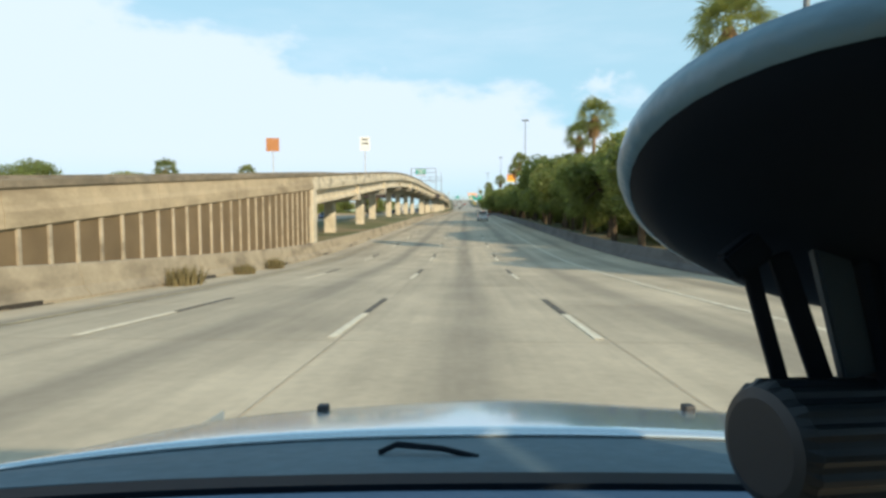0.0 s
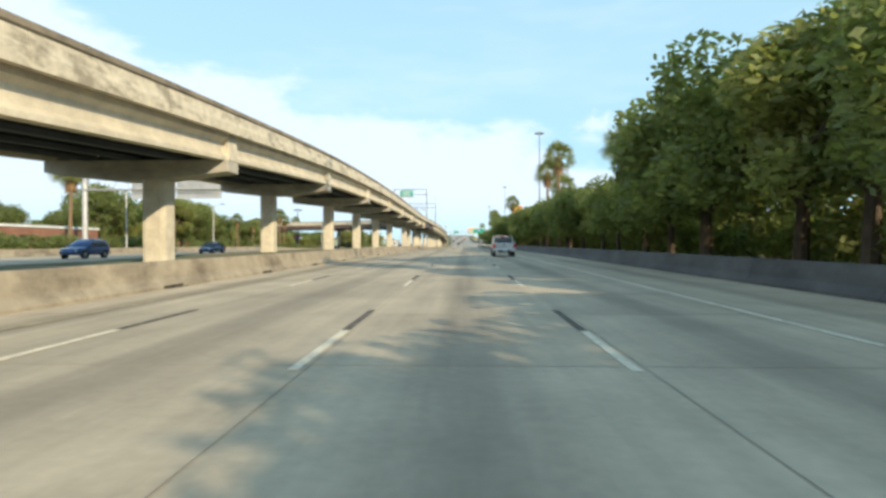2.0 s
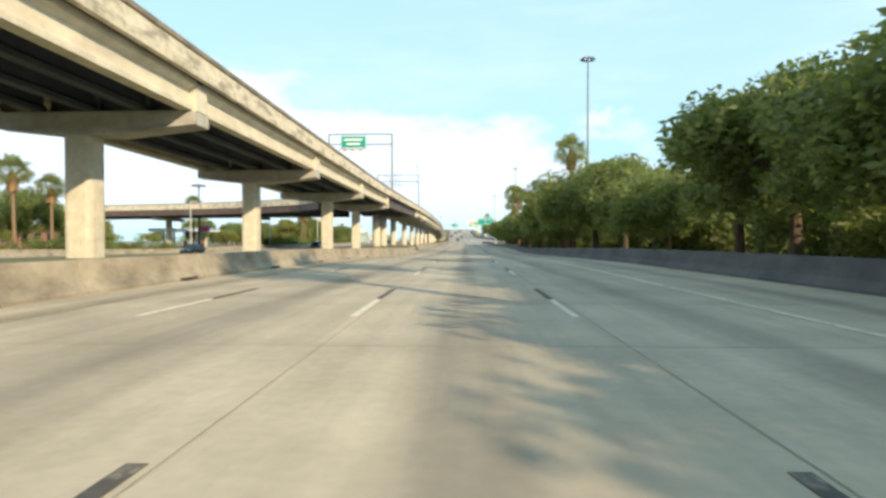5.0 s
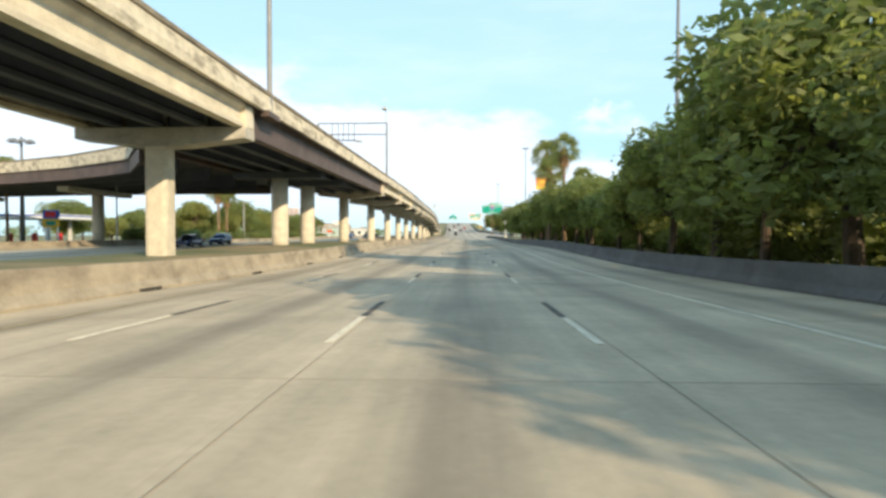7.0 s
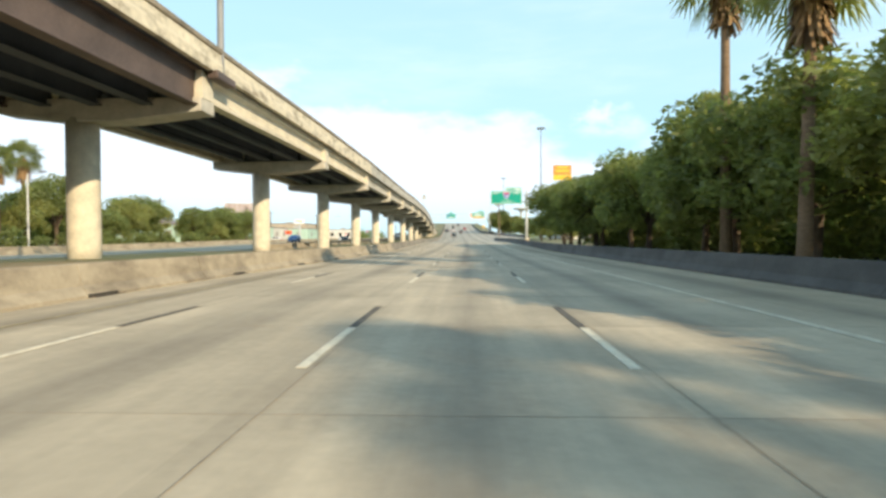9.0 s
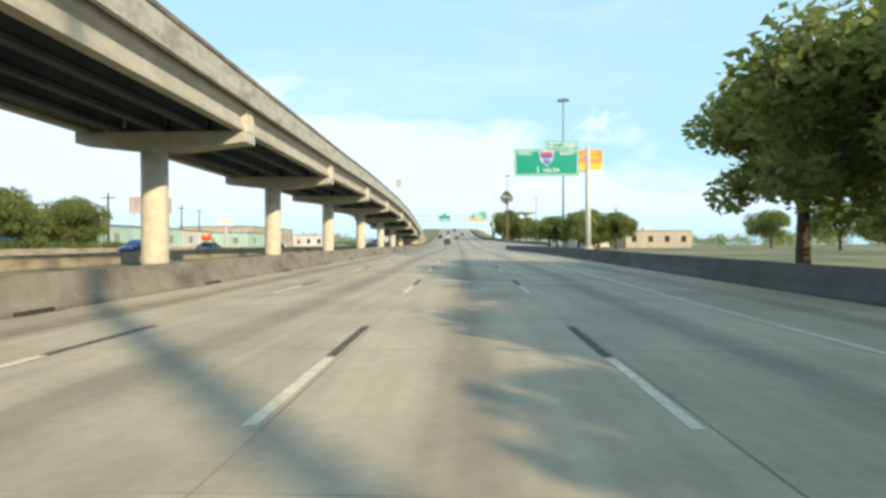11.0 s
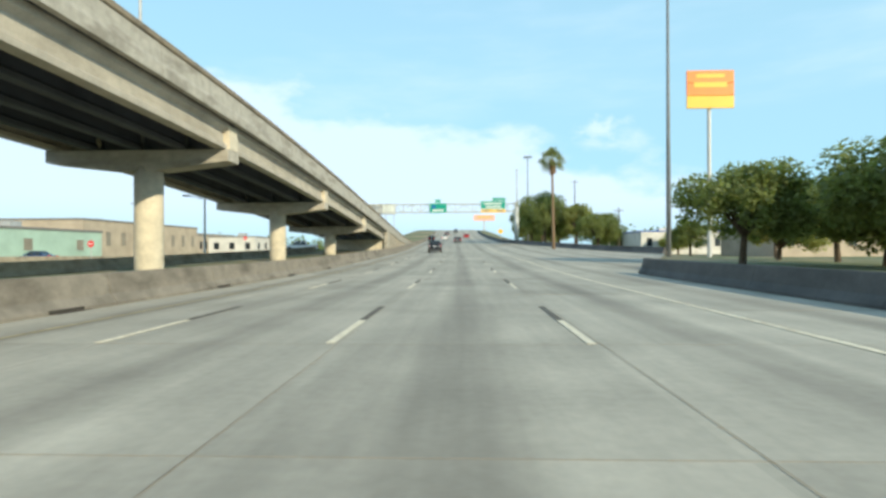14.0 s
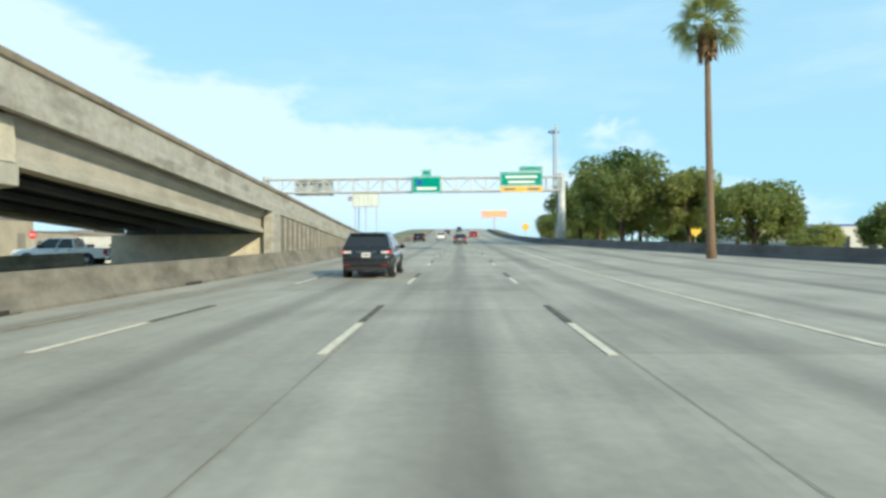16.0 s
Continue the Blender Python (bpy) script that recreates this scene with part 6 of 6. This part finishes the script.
suv(lane_pose(0.3, 690.0), PAINT_BLACK, "dark suv climbing the far rise", 4.7, 1.9, 1.7)


def left_pose(x, y, turn=180):
    return pose(x, y, ground_z(x, y) - 0.005, 0, 0, turn)


sedan("sedan", left_pose(-31, 72), PAINT_WHITE, "white car on the opposite carriageway")
suv(left_pose(-34, 112), PAINT_BLUE, "dark blue suv on the opposite carriageway", 4.7, 1.9, 1.7)
sedan("sedan", left_pose(-33, 136), PAINT_BLUE, "dark blue car on the opposite carriageway")
sedan("sedan", left_pose(-38, 232), PAINT_BLACK, "dark car on the opposite carriageway")
sedan("sedan", left_pose(-34, 284), PAINT_BLUE, "blue car on the opposite carriageway")
suv(left_pose(-37, 300), PAINT_BLUE, "dark blue suv beyond the piers", 4.7, 1.9, 1.7)
suv(left_pose(-38, 402), PAINT_BLUE, "dark blue suv passing the piers", 4.8, 1.9, 1.75)
sedan("sedan", left_pose(-34, 412), PAINT_GREY, "grey car passing the piers")
sedan("sedan", left_pose(-36, 447), PAINT_BLACK, "black car on the opposite carriageway")
sedan("sedan", left_pose(-40, 462), PAINT_WHITE, "white car on the opposite carriageway")
truck = pickup(left_pose(-29, 527, 104), PAINT_WHITE, "white pickup truck on the opposite carriageway")
for x, y, c in ((-58, 150, PAINT_WHITE), (-56, 190, PAINT_BLUE), (-57, 214, PAINT_RED), (-60, 222, PAINT_GREY), (-55, 440, PAINT_WHITE), (-56, 500, PAINT_BLUE)):
    sedan("sedan", left_pose(x, y, 95), c, "parked car beside the frontage road")


# ---------------------------------------------------------------- the car that carries the camera, standing at the start
T0 = PATH[0]
eye = pose(T0[1], T0[2], T0[3], T0[4], T0[5], T0[6])  # x right, y ahead, z up from the lens
PAINT_OWN = paint("pale_blue_grey_paint", (0.66, 0.76, 0.82), 0.22, 0.75)
COWL = mat("cowl_plastic", (0.12, 0.17, 0.20), 0.7, var=0.25, fine=30)
DASH = mat("dashboard_vinyl", (0.12, 0.18, 0.26), 0.7, var=0.2, fine=60)
MOUNT_BLACK = mat("mount_black_plastic", (0.006, 0.010, 0.016), 0.65, var=0.05, bump=0)
MOUNT_GREY = mat("mount_grey_plastic", (0.02, 0.037, 0.05), 0.5, var=0.05, bump=0)
CUP_RIM = mat("suction_cup_rim", (0.19, 0.31, 0.39), 0.3, var=0.15, fine=60)

for dull in (MOUNT_BLACK, COWL, DASH):
    dull.node_tree.nodes["Principled BSDF"].inputs["Specular IOR Level"].default_value = 0.12

own_car = thing("camera_car", eye @ pose(0.15, 1.2, -1.36), "pale blue-grey car bonnet seen over its dashboard", "car")
OFF = Vector((-0.15, -1.2, 1.36))  # from the lens frame to the car's own


def own(points):
    return [tuple(Vector(p) + OFF) for p in points]


def bow(u):
    return 1 - abs(u) ** 2.4


rings = []
for i in range(19):
    u = -1 + 2 * i / 18
    x = 0.15 + 1.0 * u
    e = 1 - bow(u)
    near, far = 1.15 - 0.15 * e, 1.50 - 0.40 * e
    ring_pts = []
    for j in range(8):
        k = j / 7
        ring_pts.append((x, near + (far - near) * k, -0.362 - 0.030 * k**1.3 - 0.022 * e + 0.004 * math.cos(u * 9.4) * k))
    ring_pts += [(x, far + 0.08, -0.425 - 0.04 * e), (x, 2.05 - 0.25 * e, -0.57 - 0.10 * e), (x, 2.62 - 0.25 * e, -0.725 - 0.10 * e), (x, 2.68 - 0.25 * e, -0.86), (x, 2.68 - 0.25 * e, -1.1)]
    rings.append(own(ring_pts))
bonnet = loft(rings, closed=False)
bmesh.ops.solidify(bonnet, geom=bonnet.faces[:], thickness=0.012)
part("bonnet", bonnet, PAINT_OWN, own_car, "pale blue-grey bonnet reflecting the sky", smooth=True)
for sx in (-1, 1):
    fx = 0.15 + sx * 0.99
    st = [own([(fx - sx * 0.05, d, -0.58), (fx + sx * 0.02, d, -0.62), (fx + sx * 0.03, d, -1.05), (fx - sx * 0.05, d, -1.05)]) for d in (0.5, 0.9, 1.5, 2.1)]
    part("fender", loft(st), PAINT_OWN, own_car)
    c = Vector((fx - sx * 0.1, 1.25, 0)) + OFF
    wheel(own_car, c.x, c.y, 0.33, 0.21, sx)
for x in (-0.291, 0.596):
    a, b = own([(x - 0.014, 1.40, -0.402), (x + 0.014, 1.43, -0.378)])
    part("bonnet_stop", boxes((a[0], b[0], a[1], b[1], a[2], b[2]), bevel=0.006), PLASTIC, own_car, "small black rubber stop")
cowl_rings, seal_rings, dash_rings = [], [], []
for i in range(19):
    u = -1 + 2 * i / 18
    x = 0.15 + 1.0 * u
    e = 1 - bow(u)
    k, q = 0.15 * e, 0.022 * e
    cowl_rings.append(own([(x, 1.147 - k, -0.372 - q), (x, 1.0 - k * 0.6, -0.352 - q * 0.6), (x, 0.88 - k * 0.3, -0.338 - q), (x, 0.88 - k * 0.3, -0.42 - q), (x, 1.147 - k, -0.46 - q)]))
    k, q = k * 0.3, q * 1.2
    seal_rings.append(own([(x, 0.876 - k, -0.342 - q), (x, 0.86 - k, -0.330 - q), (x, 0.80 - k, -0.322 - q), (x, 0.80 - k, -0.40 - q)]))
    dash_rings.append(own([(x, 0.796 - k, -0.330 - q), (x, 0.74 - k, -0.316 - q), (x, 0.5 - k, -0.30 - q), (x, 0.45 - k, -0.36), (x, 0.45 - k, -0.7), (x, 0.796 - k, -0.7)]))
part("cowl", loft(cowl_rings), COWL, own_car, "dark grey cowl panel")
part("glass_seal", loft(seal_rings), MOUNT_BLACK, own_car, "black windscreen seal")
part("dashboard", loft(dash_rings), DASH, own_car, "blue-grey dashboard top")
wp = own([(-0.11, 1.0, -0.350), (-0.08, 1.0, -0.336), (0.0, 0.99, -0.340), (0.06, 0.98, -0.351)])
part("wiper", tubes((wp[0], wp[1], 0.005, 0.005), (wp[1], wp[2], 0.006, 0.005), (wp[2], wp[3], 0.005, 0.005), n=8), MOUNT_BLACK, own_car, "black wiper arm")


for dims, nm in (((-0.85, 1.15, -1.7, -0.2, 0.24, 0.29), "roof"), ((-0.90, -0.86, -1.7, 0.0, -1.0, 0.235), "side_panel"), ((1.16, 1.20, -1.7, 0.0, -1.0, 0.235), "side_panel"), ((-0.85, 1.15, -1.76, -1.71, -1.0, 0.285), "rear_panel")):
    a, b = own([(dims[0], dims[2], dims[4]), (dims[1], dims[3], dims[5])])
    part(nm, boxes((a[0], b[0], a[1], b[1], a[2], b[2]), bevel=0.015), PAINT_OWN if nm == "roof" else COWL, own_car)


def px(x, y, d):
    """A place in the lens frame at depth d: x, y are shares of the depth."""
    return Vector((x * d, d, y * d))


mount = thing("phone_mount", eye @ pose(0.12, 0.16, -0.05), "black suction-cup phone mount with a ribbed knob on the windscreen", "phone mount")
MO = Vector((-0.12, -0.16, 0.05))


def disc(name, profile_pts, material, m, n=48, smooth=True):
    rings = [[m @ Vector((r * math.cos(2 * math.pi * i / n), r * math.sin(2 * math.pi * i / n), z)) + MO for i in range(n)] for r, z in profile_pts]
    return part(name, loft(rings), material, mount, smooth=smooth)


# cup axis: up and forward
cup_centre = px(0.790, 0.0845, 0.16)
axis = Vector((0.32, 0.36, 0.988)).normalized()
cup_m = Matrix.Translation(cup_centre) @ axis.to_track_quat("Z", "Y").to_matrix().to_4x4()
disc("cup_rim", [(0.072, -0.0055), (0.0748, -0.004), (0.0765, -0.001), (0.0762, 0.003), (0.070, 0.004)], CUP_RIM, cup_m)
disc("cup_body", [(0.02, -0.020), (0.045, -0.017), (0.062, -0.011), (0.0735, -0.0045), (0.0745, -0.001), (0.06, 0.0)], MOUNT_BLACK, cup_m)


def bar(name, a, b, w, t, material):
    """A flat bar in front of the lens from a to b."""
    a, b = px(*a), px(*b)
    d = (b - a).normalized()
    s = d.cross(Vector((0, 1, 0))).normalized() * w
    f = Vector((0, t, 0))
    rg = [[p - s - f + MO, p + s - f + MO, p + s + f + MO, p - s + f + MO] for p in (a, b)]
    bm = loft([[tuple(q) for q in r] for r in rg])
    bmesh.ops.bevel(bm, geom=list(bm.edges), offset=min(w, t) * 0.35, segments=2, affect="EDGES")
    return part(name, bm, material, mount)


def at(x, y, d=0.16):
    return ((x - 784) / 1030, (441 - y) / 1030, d)


bar("neck", at(1300, 430), at(1335, 475), 0.006, 0.003, MOUNT_BLACK)
bar("strut", at(1325, 470), at(1385, 690), 0.0021, 0.0012, MOUNT_BLACK)
bar("strut", at(1378, 450), at(1460, 690), 0.0030, 0.0012, MOUNT_BLACK)
bar("lever", at(1443, 345), at(1518, 665), 0.0047, 0.0018, MOUNT_GREY)
bar("bracket", at(1565, 380), at(1620, 720), 0.0100, 0.008, MOUNT_BLACK)
ka, kb = px(*at(1342, 790, 0.155)), px(*at(1670, 775, 0.165))
kd = (kb - ka).normalized().to_track_quat("Z", "Y").to_matrix().to_4x4()
n, rings = 72, []
for z, r in ((0.0, 0.0125), (0.001, 0.0152), (0.004, 0.0168), (0.036, 0.0168), (0.039, 0.015)):
    rings.append([tuple(Matrix.Translation(ka) @ kd @ Vector(((r + (0.0009 if (i // 2) % 2 and 0.002 < z < 0.038 else 0)) * math.cos(2 * math.pi * i / n), (r + (0.0009 if (i // 2) % 2 and 0.002 < z < 0.038 else 0)) * math.sin(2 * math.pi * i / n), z)) + MO) for i in range(n)])
part("knob", loft(rings), mat("knob_rubber", (0.007, 0.012, 0.018), 0.5, var=0.1, bump=0), mount, "ribbed black tightening knob")
bar("clamp", at(1545, 660, 0.165), at(1600, 900, 0.165), 0.009, 0.009, MOUNT_BLACK)
